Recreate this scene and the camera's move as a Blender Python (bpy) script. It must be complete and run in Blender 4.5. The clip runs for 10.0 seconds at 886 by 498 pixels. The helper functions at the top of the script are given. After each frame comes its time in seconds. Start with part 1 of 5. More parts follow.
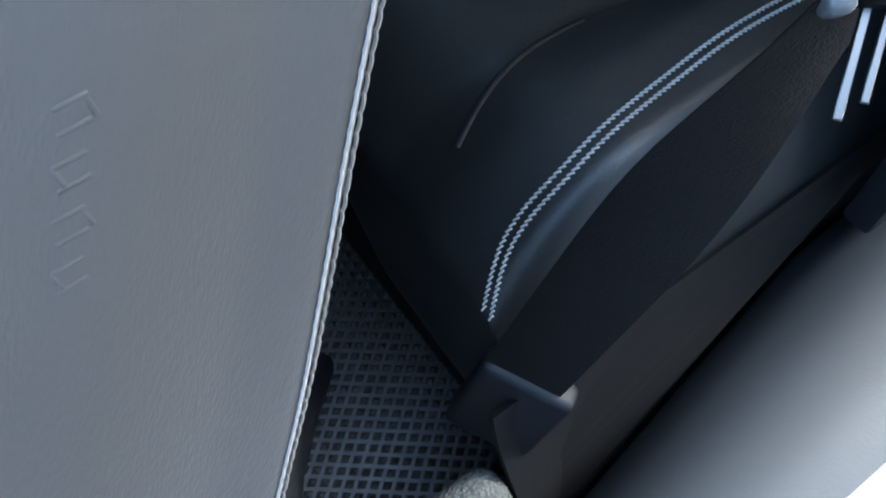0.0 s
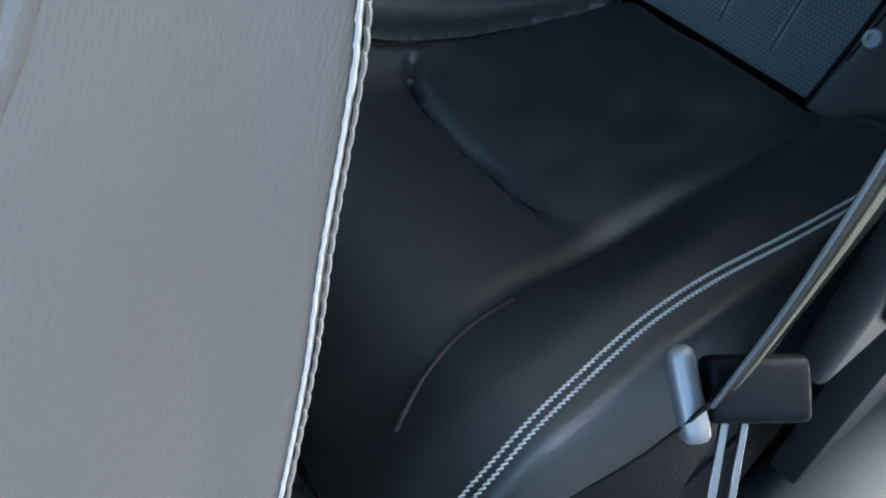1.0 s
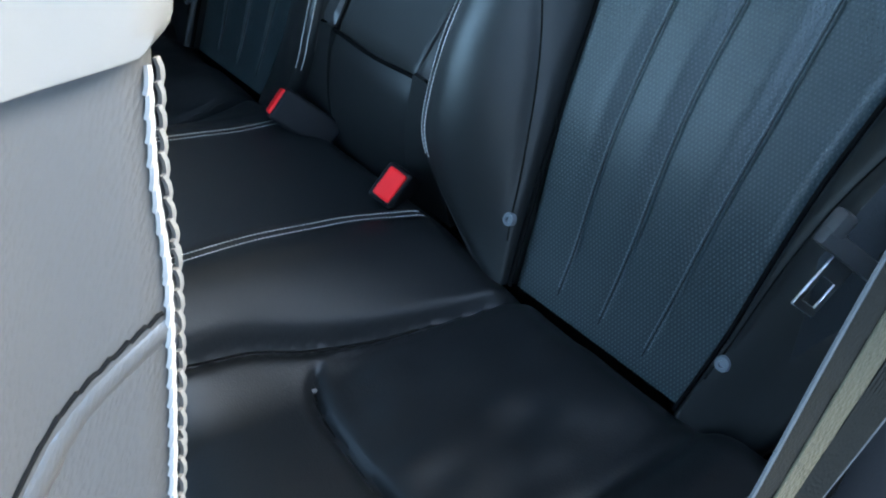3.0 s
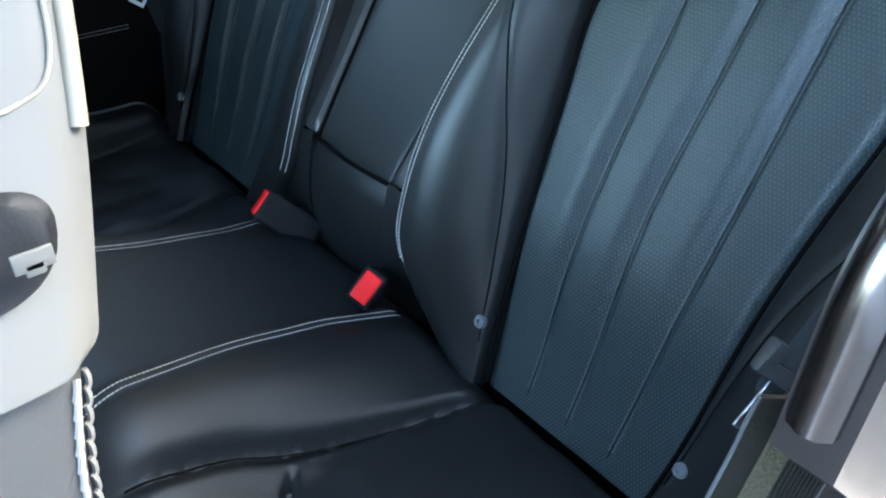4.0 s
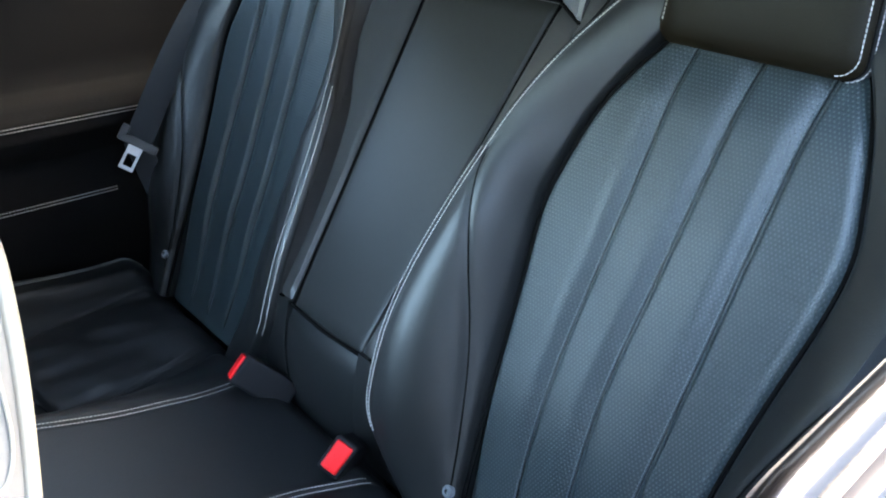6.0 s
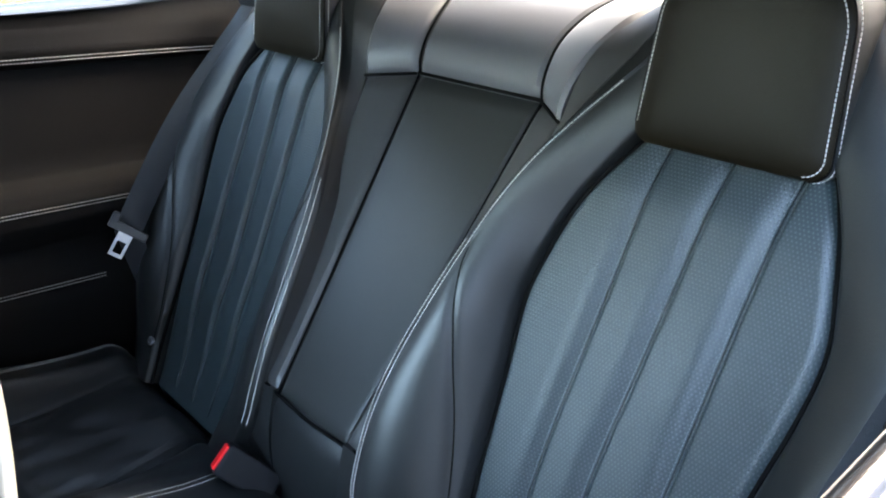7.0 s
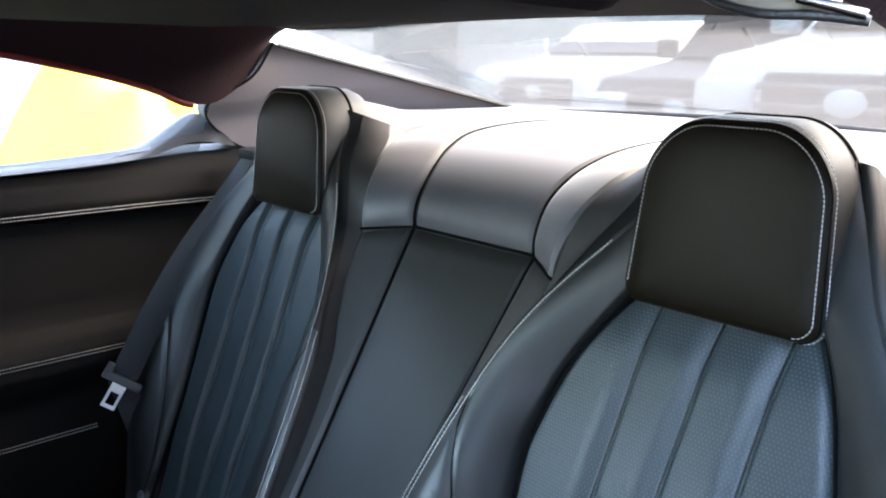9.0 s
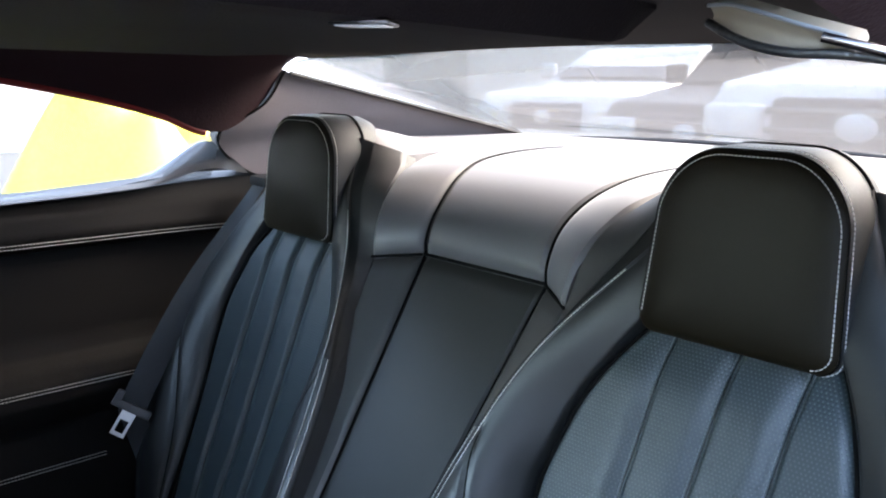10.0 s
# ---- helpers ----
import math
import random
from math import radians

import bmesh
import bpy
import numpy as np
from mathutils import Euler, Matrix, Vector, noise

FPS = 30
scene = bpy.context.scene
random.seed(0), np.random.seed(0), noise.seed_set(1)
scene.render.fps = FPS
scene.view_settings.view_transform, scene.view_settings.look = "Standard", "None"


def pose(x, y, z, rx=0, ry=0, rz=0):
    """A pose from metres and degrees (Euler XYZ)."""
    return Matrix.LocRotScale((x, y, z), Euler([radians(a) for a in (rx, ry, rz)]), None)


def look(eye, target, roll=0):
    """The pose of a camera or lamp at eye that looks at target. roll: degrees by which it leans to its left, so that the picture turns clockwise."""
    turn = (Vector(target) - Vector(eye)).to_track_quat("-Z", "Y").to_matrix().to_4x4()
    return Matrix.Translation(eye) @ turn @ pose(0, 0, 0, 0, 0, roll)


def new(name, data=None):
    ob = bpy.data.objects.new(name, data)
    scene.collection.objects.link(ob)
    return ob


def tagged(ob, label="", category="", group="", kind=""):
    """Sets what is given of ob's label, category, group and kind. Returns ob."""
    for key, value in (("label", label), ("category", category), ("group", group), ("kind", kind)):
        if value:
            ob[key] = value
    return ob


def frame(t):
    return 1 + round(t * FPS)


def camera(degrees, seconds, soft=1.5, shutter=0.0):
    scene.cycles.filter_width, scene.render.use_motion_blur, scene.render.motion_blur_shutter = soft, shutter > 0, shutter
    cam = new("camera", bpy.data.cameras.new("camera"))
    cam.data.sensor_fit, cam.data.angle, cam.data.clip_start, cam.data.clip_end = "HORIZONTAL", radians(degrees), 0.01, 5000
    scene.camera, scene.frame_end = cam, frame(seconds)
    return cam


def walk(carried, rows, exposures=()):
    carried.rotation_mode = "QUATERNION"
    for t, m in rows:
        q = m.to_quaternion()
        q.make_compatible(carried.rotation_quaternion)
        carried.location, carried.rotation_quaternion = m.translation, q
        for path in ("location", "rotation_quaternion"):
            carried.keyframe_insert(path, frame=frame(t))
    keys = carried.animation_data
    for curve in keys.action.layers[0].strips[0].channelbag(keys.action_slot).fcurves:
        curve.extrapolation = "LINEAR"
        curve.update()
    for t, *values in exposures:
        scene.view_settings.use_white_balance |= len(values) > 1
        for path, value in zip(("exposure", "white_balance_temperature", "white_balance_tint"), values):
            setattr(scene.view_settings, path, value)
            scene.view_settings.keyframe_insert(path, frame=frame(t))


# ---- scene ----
cam = camera(58.286, 10.0, soft=2.0, shutter=0.0)
PATH = [
    (0.0, pose(0.7625, -0.6407, 0.6766, 29.003, 0, 56.972) @ pose(0, 0, 0, 0, 0, -3.523)),
    (0.5, pose(0.7482, -0.6164, 0.7054, 33.780, 0, 54.891) @ pose(0, 0, 0, 0, 0, -2.176)),
    (1.0, pose(0.7324, -0.5926, 0.7462, 39.118, 0, 52.378) @ pose(0, 0, 0, 0, 0, -0.668)),
    (1.5, pose(0.7172, -0.5776, 0.7886, 42.427, 0, 48.787) @ pose(0, 0, 0, 0, 0, 0.512)),
    (2.0, pose(0.7114, -0.5606, 0.8269, 45.472, 0, 47.576) @ pose(0, 0, 0, 0, 0, 2.347)),
    (2.5, pose(0.7125, -0.5413, 0.8605, 47.999, 0, 47.427) @ pose(0, 0, 0, 0, 0, 2.706)),
    (3.0, pose(0.7161, -0.5211, 0.8863, 50.556, 0, 47.443) @ pose(0, 0, 0, 0, 0, 2.670)),
    (3.2, pose(0.7169, -0.5141, 0.8964, 51.377, 0, 47.299) @ pose(0, 0, 0, 0, 0, 2.545)),
    (4.3, pose(0.7358, -0.4877, 0.9782, 55.120, 0, 48.133) @ pose(0, 0, 0, 0, 0, 1.351)),
    (4.5, pose(0.7352, -0.4826, 0.9884, 55.578, 0, 48.225) @ pose(0, 0, 0, 0, 0, 0.651)),
    (5.0, pose(0.7376, -0.4747, 1.0107, 57.496, 0, 48.088) @ pose(0, 0, 0, 0, 0, 0.830)),
    (5.5, pose(0.7415, -0.4733, 1.0288, 59.669, 0, 47.707) @ pose(0, 0, 0, 0, 0, 1.328)),
    (7.0, pose(0.7558, -0.4759, 1.0646, 67.851, 0, 46.616) @ pose(0, 0, 0, 0, 0, 1.987)),
    (7.5, pose(0.7552, -0.4768, 1.0746, 70.317, 0, 46.328) @ pose(0, 0, 0, 0, 0, 1.785)),
    (8.0, pose(0.7549, -0.4782, 1.0875, 72.670, 0, 46.196) @ pose(0, 0, 0, 0, 0, 1.441)),
    (8.5, pose(0.7525, -0.4759, 1.1002, 74.775, 0, 46.276) @ pose(0, 0, 0, 0, 0, 1.234)),
    (9.0, pose(0.7518, -0.4773, 1.1082, 76.594, 0, 46.364) @ pose(0, 0, 0, 0, 0, 1.119)),
    (9.5, pose(0.7508, -0.4774, 1.1126, 77.759, 0, 46.604) @ pose(0, 0, 0, 0, 0, 1.037)),
    (10.0, pose(0.7451, -0.4758, 1.1131, 78.280, 0, 47.067) @ pose(0, 0, 0, 0, 0, 0.983)),
]
EXPOSURES = [(0.0, 5.0, 5750, -2), (1.0, 5.5, 6250, -2), (2.2, 5.65, 6300, -2), (3.0, 5.85, 6250, -2), (4.5, 6.2, 6750, 0), (5.5, 6.5, 6900, 4), (7.5, 6.5, 7300, 9), (8.5, 6.3, 7200, 10), (10.0, 5.88, 7050, 12)]
walk(cam, PATH, EXPOSURES)

# ---- world and light ----
world = bpy.data.worlds.new("world")
scene.world = world
world.use_nodes = True
wn = world.node_tree.nodes
sky = wn.new("ShaderNodeTexSky")
sky.sky_type, sky.sun_disc = "NISHITA", False
sky.sun_elevation, sky.sun_rotation = radians(42), radians(12)
sky.dust_density, sky.ozone_density = 2.0, 0.8
wn["Background"].inputs["Strength"].default_value = 0.12
world.node_tree.links.new(sky.outputs["Color"], wn["Background"].inputs["Color"])
sun = new("sun", bpy.data.lights.new("sun", "SUN"))
sun.data.energy, sun.data.angle, sun.data.color = 0.06, radians(30), (1.0, 0.97, 0.93)
sun.matrix_world = look((0, 0, 0), (-math.sin(radians(12)) * math.cos(radians(42)), -math.cos(radians(12)) * math.cos(radians(42)), -math.sin(radians(42))))


# ---- materials ----
def material(name, color, rough=0.5, metal=0.0, grain=0.0, grain_size=0.002, stain=0.12, spec=0.5, coat=0.0, streak=0.0):
    """Principled surface with fine relief and a broad, weak change of colour and gloss."""
    m = bpy.data.materials.new(name)
    m.use_nodes = True
    nt = m.node_tree
    n, l = nt.nodes, nt.links
    p = n["Principled BSDF"]
    p.inputs["Metallic"].default_value = metal
    p.inputs["Specular IOR Level"].default_value = spec
    p.inputs["Coat Weight"].default_value = coat
    co = n.new("ShaderNodeTexCoord")
    big = n.new("ShaderNodeTexNoise")
    big.inputs["Scale"].default_value, big.inputs["Detail"].default_value = 7.0, 4.0
    l.new(co.outputs["Object"], big.inputs["Vector"])
    mix = n.new("ShaderNodeMix")
    mix.data_type = "RGBA"
    mix.inputs["A"].default_value = (*[c * (1 - stain) for c in color], 1)
    mix.inputs["B"].default_value = (*[min(1, c * (1 + stain)) for c in color], 1)
    l.new(big.outputs["Fac"], mix.inputs["Factor"])
    l.new(mix.outputs["Result"], p.inputs["Base Color"])
    mr = n.new("ShaderNodeMapRange")
    mr.inputs["To Min"].default_value, mr.inputs["To Max"].default_value = max(0, rough - 0.06), min(1, rough + 0.06)
    l.new(big.outputs["Fac"], mr.inputs["Value"])
    l.new(mr.outputs["Result"], p.inputs["Roughness"])
    if grain:
        fine = n.new("ShaderNodeTexVoronoi")
        fine.inputs["Scale"].default_value = 1 / grain_size
        wide = n.new("ShaderNodeMapping")
        if streak:
            wide.vector_type = "TEXTURE"
            wide.inputs["Rotation"].default_value = (radians(streak), 0, 0)
            wide.inputs["Scale"].default_value = (1, 1.0, 6.0)
        l.new(co.outputs["Object"], wide.inputs["Vector"])
        l.new(wide.outputs["Vector"], fine.inputs["Vector"])
        no = n.new("ShaderNodeTexNoise")
        no.inputs["Scale"].default_value, no.inputs["Detail"].default_value = 0.4 / grain_size, 5.0
        l.new(wide.outputs["Vector"], no.inputs["Vector"])
        ad = n.new("ShaderNodeMath")
        ad.operation = "ADD"
        l.new(fine.outputs["Distance"], ad.inputs[0])
        l.new(no.outputs["Fac"], ad.inputs[1])
        b = n.new("ShaderNodeBump")
        b.inputs["Strength"].default_value, b.inputs["Distance"].default_value = grain, grain_size * 0.5
        l.new(ad.outputs["Value"], b.inputs["Height"])
        l.new(b.outputs["Normal"], p.inputs["Normal"])
    return m


def perforate(m, pitch=0.0042):
    """Rows of small punched holes, laid out on the upholstery by its UV map in metres."""
    nt = m.node_tree
    n, l = nt.nodes, nt.links
    p = n["Principled BSDF"]
    uv = n.new("ShaderNodeUVMap")
    sc = n.new("ShaderNodeVectorMath")
    sc.operation = "SCALE"
    sc.inputs["Scale"].default_value = 1 / pitch
    l.new(uv.outputs["UV"], sc.inputs[0])
    sep = n.new("ShaderNodeSeparateXYZ")
    l.new(sc.outputs["Vector"], sep.inputs[0])

    def op(kind, a, b=None):
        k = n.new("ShaderNodeMath")
        k.operation = kind
        for i, v in enumerate((a, b)):
            if v is None:
                continue
            if isinstance(v, (int, float)):
                k.inputs[i].default_value = v
            else:
                l.new(v, k.inputs[i])
        return k.outputs["Value"]
    row = op("FLOOR", sep.outputs["Y"])
    shift = op("MULTIPLY", op("MODULO", row, 2.0), 0.5)
    fx = op("SUBTRACT", op("FRACT", op("ADD", sep.outputs["X"], shift)), 0.5)
    fy = op("SUBTRACT", op("FRACT", sep.outputs["Y"]), 0.5)
    r = op("SQRT", op("ADD", op("MULTIPLY", fx, fx), op("MULTIPLY", op("MULTIPLY", fy, fy), 0.45)))
    hole = n.new("ShaderNodeMapRange")
    hole.interpolation_type = "SMOOTHSTEP"
    hole.inputs["From Min"].default_value, hole.inputs["From Max"].default_value = 0.12, 0.27
    l.new(r, hole.inputs["Value"])
    src = p.inputs["Base Color"].links[0].from_socket
    mx = n.new("ShaderNodeMix")
    mx.data_type = "RGBA"
    mx.inputs["A"].default_value = (0.042, 0.050, 0.050, 1)
    l.new(hole.outputs["Result"], mx.inputs["Factor"])
    l.new(src, mx.inputs["B"])
    l.new(mx.outputs["Result"], p.inputs["Base Color"])
    b = n.new("ShaderNodeBump")
    b.inputs["Strength"].default_value, b.inputs["Distance"].default_value = 0.5, 0.0008
    l.new(hole.outputs["Result"], b.inputs["Height"])
    l.new(p.inputs["Normal"].links[0].from_socket, b.inputs["Normal"])
    l.new(b.outputs["Normal"], p.inputs["Normal"])
    return m


LEATHER = material("black_leather", (0.0066, 0.0073, 0.0073), 0.42, grain=0.10, grain_size=0.0016, spec=0.5)
CUSHION_LEATHER = material("soft_black_leather", (0.0054, 0.0062, 0.0068), 0.46, grain=0.12, grain_size=0.0018, spec=0.38)
TRIM_LEATHER = material("matt_black_leather", (0.0042, 0.0038, 0.0038), 0.60, grain=0.12, grain_size=0.0018, spec=0.20)
# lighter leather copies: sheen of panel, strips and skirt put into the colour
PANEL_LEATHER = material("panel_leather_lit", (0.0118, 0.0120, 0.0110), 0.42, grain=0.10, grain_size=0.0016, spec=0.5)
STRIP_LEATHER = material("strip_leather_lit", (0.0260, 0.0250, 0.0248), 0.42, grain=0.08, grain_size=0.0016, spec=0.55)
# paler, sheenier copy of the leather; rear window light put into its colour
SHELF_LEATHER = material("window_lit_leather", (0.062, 0.061, 0.066), 0.42, grain=0.06, grain_size=0.0016, spec=0.6, stain=0.2)
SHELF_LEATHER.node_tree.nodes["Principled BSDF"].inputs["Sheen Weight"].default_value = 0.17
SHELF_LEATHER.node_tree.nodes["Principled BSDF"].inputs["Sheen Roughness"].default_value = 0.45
# pillar cloth far paler than the headliner, holding the rear window's light
PILLAR = material("pillar_cloth_window_lit", (0.15, 0.132, 0.132), 0.9, grain=0.3, grain_size=0.002, spec=0.2)
# leather copy for the headrest faces; brown reflection put into its colour
HEADREST_LEATHER = material("leather_reflecting_brown", (0.0066, 0.0048, 0.0024), 0.42, grain=0.08, grain_size=0.0016, spec=0.11)
PERFORATED = perforate(material("perforated_black_leather", (0.0115, 0.0200, 0.0225), 0.44, grain=0.07, grain_size=0.0016, spec=0.5))
SEAT_SIDE = material("front_seat_leather", (0.026, 0.0235, 0.021), 0.42, grain=0.30, grain_size=0.0009, streak=-38, spec=0.6)
SEAM = material("seam_groove_and_shade", (0.003, 0.003, 0.003), 0.9, spec=0.06)
THREAD = material("white_thread", (0.50, 0.48, 0.45), 0.8, stain=0.1, spec=0.2)
BOLD_THREAD = material("thick_white_thread", (0.52, 0.50, 0.46), 0.8, stain=0.1, spec=0.2)
# darker copy of the white thread, shade put into its colour
SHADED_THREAD = material("shaded_white_thread", (0.23, 0.23, 0.22), 0.8, stain=0.2, spec=0.2)
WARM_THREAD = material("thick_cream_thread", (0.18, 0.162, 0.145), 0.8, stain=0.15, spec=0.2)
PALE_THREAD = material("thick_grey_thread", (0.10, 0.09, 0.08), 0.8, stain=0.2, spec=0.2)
DARK_THREAD = material("grey_thread", (0.11, 0.12, 0.125), 0.7)
PLASTIC = material("black_plastic", (0.005, 0.005, 0.006), 0.55, grain=0.10, grain_size=0.0012, spec=0.18)
GREY_CARPET = material("grey_carpet", (0.055, 0.055, 0.050), 0.95, grain=1.0, grain_size=0.003, spec=0.1)
CARPET = material("black_carpet", (0.005, 0.0048, 0.0046), 0.95, grain=1.0, grain_size=0.003, spec=0.1)
MAT_RUBBER = material("worn_mat_rubber", (0.026, 0.026, 0.025), 0.5, grain=0.3, spec=0.5)
RUBBER = material("black_rubber", (0.009, 0.009, 0.009), 0.42, grain=0.3, spec=0.5)
FRONT_WEBBING = material("brown_webbing", (0.0068, 0.0060, 0.0042), 0.8, grain=0.3, grain_size=0.0012, spec=0.1, stain=0.3)
STRIPE = material("olive_stripe", (0.034, 0.030, 0.0165), 0.75, grain=0.5, grain_size=0.0016, spec=0.2, stain=0.35)
SELVEDGE = material("pale_selvedge", (0.035, 0.036, 0.037), 0.6, spec=0.3)
REAR_WEBBING = material("blue_grey_webbing", (0.030, 0.032, 0.035), 0.7, grain=0.3, grain_size=0.0014, spec=0.25)
WEBBING = material("black_webbing", (0.0058, 0.0050, 0.0046), 0.8, grain=0.5, grain_size=0.0014, spec=0.05, stain=0.4)
RUBBER_GRIP = material("worn_black_grip", (0.0024, 0.0024, 0.003), 0.5, grain=0.1, spec=0.03)
RED = material("red_button", (0.72, 0.008, 0.012), 0.5, stain=0.04, spec=0.25)
STEEL = material("bright_steel", (0.48, 0.48, 0.48), 0.42, metal=1.0, stain=0.04)
DULL_STEEL = material("dull_steel", (0.085, 0.083, 0.08), 0.35, metal=1.0, stain=0.1)
CHROME = material("chrome", (0.14, 0.128, 0.128), 0.26, metal=1.0, stain=0.03)
PALE = material("pale_satin_trim", (0.078, 0.072, 0.064), 0.45, stain=0.03)
HEADLINER = material("headliner", (0.0105, 0.0066, 0.0068), 0.9, grain=0.4, grain_size=0.002, spec=0.15)
RED_CLOTH = material("maroon_rail_cloth", (0.018, 0.0075, 0.0085), 0.9, grain=0.4, grain_size=0.002, spec=0.15)
RED_SEAL = material("dark_red_seal", (0.16, 0.012, 0.010), 0.5, spec=0.3)
PAINT = material("silver_paint", (0.30, 0.30, 0.31), 0.3, metal=0.4, coat=0.6)
GREY_BUTTON = material("grey_button", (0.13, 0.14, 0.15), 0.35)
BEIGE = material("beige_trim", (0.15, 0.125, 0.09), 0.5)
JAMB = material("pinkish_paint", (0.015, 0.0115, 0.0115), 0.45, spec=0.25)
SILL = material("satin_black_cover", (0.0095, 0.0112, 0.0135), 0.62, grain=0.06, spec=0.5)
GLOSS = material("gloss_grey_trim", (0.03, 0.031, 0.032), 0.2, coat=0.5)
LAMP = material("lamp_lens", (0.7, 0.7, 0.7), 0.2)


def glass(name, dust, tint):
    m = bpy.data.materials.new(name)
    m.use_nodes = True
    n, l = m.node_tree.nodes, m.node_tree.links
    out = n["Material Output"]
    n.remove(n["Principled BSDF"])
    clear, gloss, dirt = n.new("ShaderNodeBsdfTransparent"), n.new("ShaderNodeBsdfGlossy"), n.new("ShaderNodeBsdfTranslucent")
    clear.inputs["Color"].default_value = (0.95 * tint, 0.97 * tint, 0.96 * tint, 1)
    gloss.inputs["Roughness"].default_value = 0.02
    dirt.inputs["Color"].default_value = (0.9, 0.88, 0.84, 1)
    lw = n.new("ShaderNodeLayerWeight")
    pw, f = n.new("ShaderNodeMath"), n.new("ShaderNodeMath")
    pw.operation, f.operation = "POWER", "MULTIPLY_ADD"
    pw.inputs[1].default_value, f.inputs[1].default_value, f.inputs[2].default_value = 5.0, 0.5, 0.03
    l.new(lw.outputs["Facing"], pw.inputs[0])
    l.new(pw.outputs["Value"], f.inputs[0])
    a, b = n.new("ShaderNodeMixShader"), n.new("ShaderNodeMixShader")
    l.new(f.outputs["Value"], a.inputs["Fac"])
    l.new(clear.outputs[0], a.inputs[1])
    l.new(gloss.outputs[0], a.inputs[2])
    b.inputs["Fac"].default_value = dust
    l.new(a.outputs[0], b.inputs[1])
    l.new(dirt.outputs[0], b.inputs[2])
    l.new(b.outputs[0], out.inputs["Surface"])
    return m


GLASS = glass("clear_glass", 0.01, 0.95)
# tints far below 1 dim the overbright view outside
SIDE_GLASS = glass("dimming_side_glass", 0.012, 0.60)
REAR_GLASS = glass("dimming_rear_glass", 0.012, 0.30)


# ---- mesh helpers ----
def link(name, bm, mat, smooth=True):
    me = bpy.data.meshes.new(name)
    bm.normal_update()
    bm.to_mesh(me)
    bm.free()
    me.materials.append(mat)
    if smooth:
        me.polygons.foreach_set("use_smooth", [True] * len(me.polygons))
        me.set_sharp_from_angle(angle=radians(38))
    return new(name, me)


def part(name, bm, mat, parent, label="", smooth=True):
    ob = link(name, bm, mat, smooth)
    ob.parent = parent
    return tagged(ob, label) if label else ob


def thing(name, label, category, group="", kind="", at=(0, 0, 0)):
    ob = new(name)
    ob.empty_display_size = 0.05
    ob.location = at
    return tagged(ob, label, category, group, kind)


def smoothstep(a, b, x):
    t = min(1, max(0, (x - a) / (b - a)))
    return t * t * (3 - 2 * t)


def curve(keys):
    """A smooth function of one number through keys [(x, y), ...]."""
    xs, ys = [k[0] for k in keys], [k[1] for k in keys]
    m = [0.0] * len(xs)
    for i in range(len(xs)):
        a, b = max(0, i - 1), min(len(xs) - 1, i + 1)
        m[i] = (ys[b] - ys[a]) / (xs[b] - xs[a])

    def f(x):
        if x <= xs[0]:
            return ys[0]
        if x >= xs[-1]:
            return ys[-1]
        i = max(k for k in range(len(xs) - 1) if xs[k] <= x)
        h = xs[i + 1] - xs[i]
        t = (x - xs[i]) / h
        return (ys[i] * (2 * t**3 - 3 * t * t + 1) + m[i] * h * (t**3 - 2 * t * t + t) + ys[i + 1] * (3 * t * t - 2 * t**3) + m[i + 1] * h * (t**3 - t * t))
    return f


def sheet(fn, nu, nv, depth=None, uv=None):
    """A grid fn(i / nu, j / nv); depth: a vector by which a closed back lies behind it."""
    bm = bmesh.new()
    layer = bm.loops.layers.uv.new("UVMap") if uv else None
    g = [[bm.verts.new(fn(i / nu, j / nv)) for j in range(nv + 1)] for i in range(nu + 1)]
    for i in range(nu):
        for j in range(nv):
            fc = bm.faces.new((g[i][j], g[i + 1][j], g[i + 1][j + 1], g[i][j + 1]))
            if uv:
                for lp, (a, b) in zip(fc.loops, ((i, j), (i + 1, j), (i + 1, j + 1), (i, j + 1))):
                    lp[layer].uv = uv(a / nu, b / nv)
    if depth is not None:
        d = Vector(depth)
        rim = [(i, 0) for i in range(nu)] + [(nu, j) for j in range(nv)] + [(i, nv) for i in range(nu, 0, -1)] + [(0, j) for j in range(nv, 0, -1)]
        front = [g[i][j] for i, j in rim]
        back = [bm.verts.new(v.co + d) for v in front]
        for k in range(len(rim)):
            q = (k + 1) % len(rim)
            bm.faces.new((front[q], front[k], back[k], back[q]))
        bm.faces.new(back)
    bmesh.ops.recalc_face_normals(bm, faces=bm.faces[:])
    return bm


def tube(points, r, sides=8, closed=False, bm=None, flat=1.0):
    """A round cord along points, with capped ends."""
    bm = bm or bmesh.new()
    pts = [Vector(p) for p in points]
    rings, up = [], None
    for k, p in enumerate(pts):
        a = pts[k - 1] if k or closed else p
        b = pts[(k + 1) % len(pts)] if k + 1 < len(pts) or closed else p
        d = (b - a).normalized()
        if up is None:
            up = d.orthogonal().normalized()
        up = (up - d * up.dot(d)).normalized()
        side = d.cross(up)
        rings.append([bm.verts.new(p + (up * math.cos(w) * flat + side * math.sin(w)) * r) for w in (2 * math.pi * i / sides for i in range(sides))])
    n = len(rings)
    for k in range(n if closed else n - 1):
        for i in range(sides):
            j = (i + 1) % sides
            bm.faces.new((rings[k][i], rings[k][j], rings[(k + 1) % n][j], rings[(k + 1) % n][i]))
    if not closed:
        bm.faces.new(rings[0][::-1])
        bm.faces.new(rings[-1])
    return bm


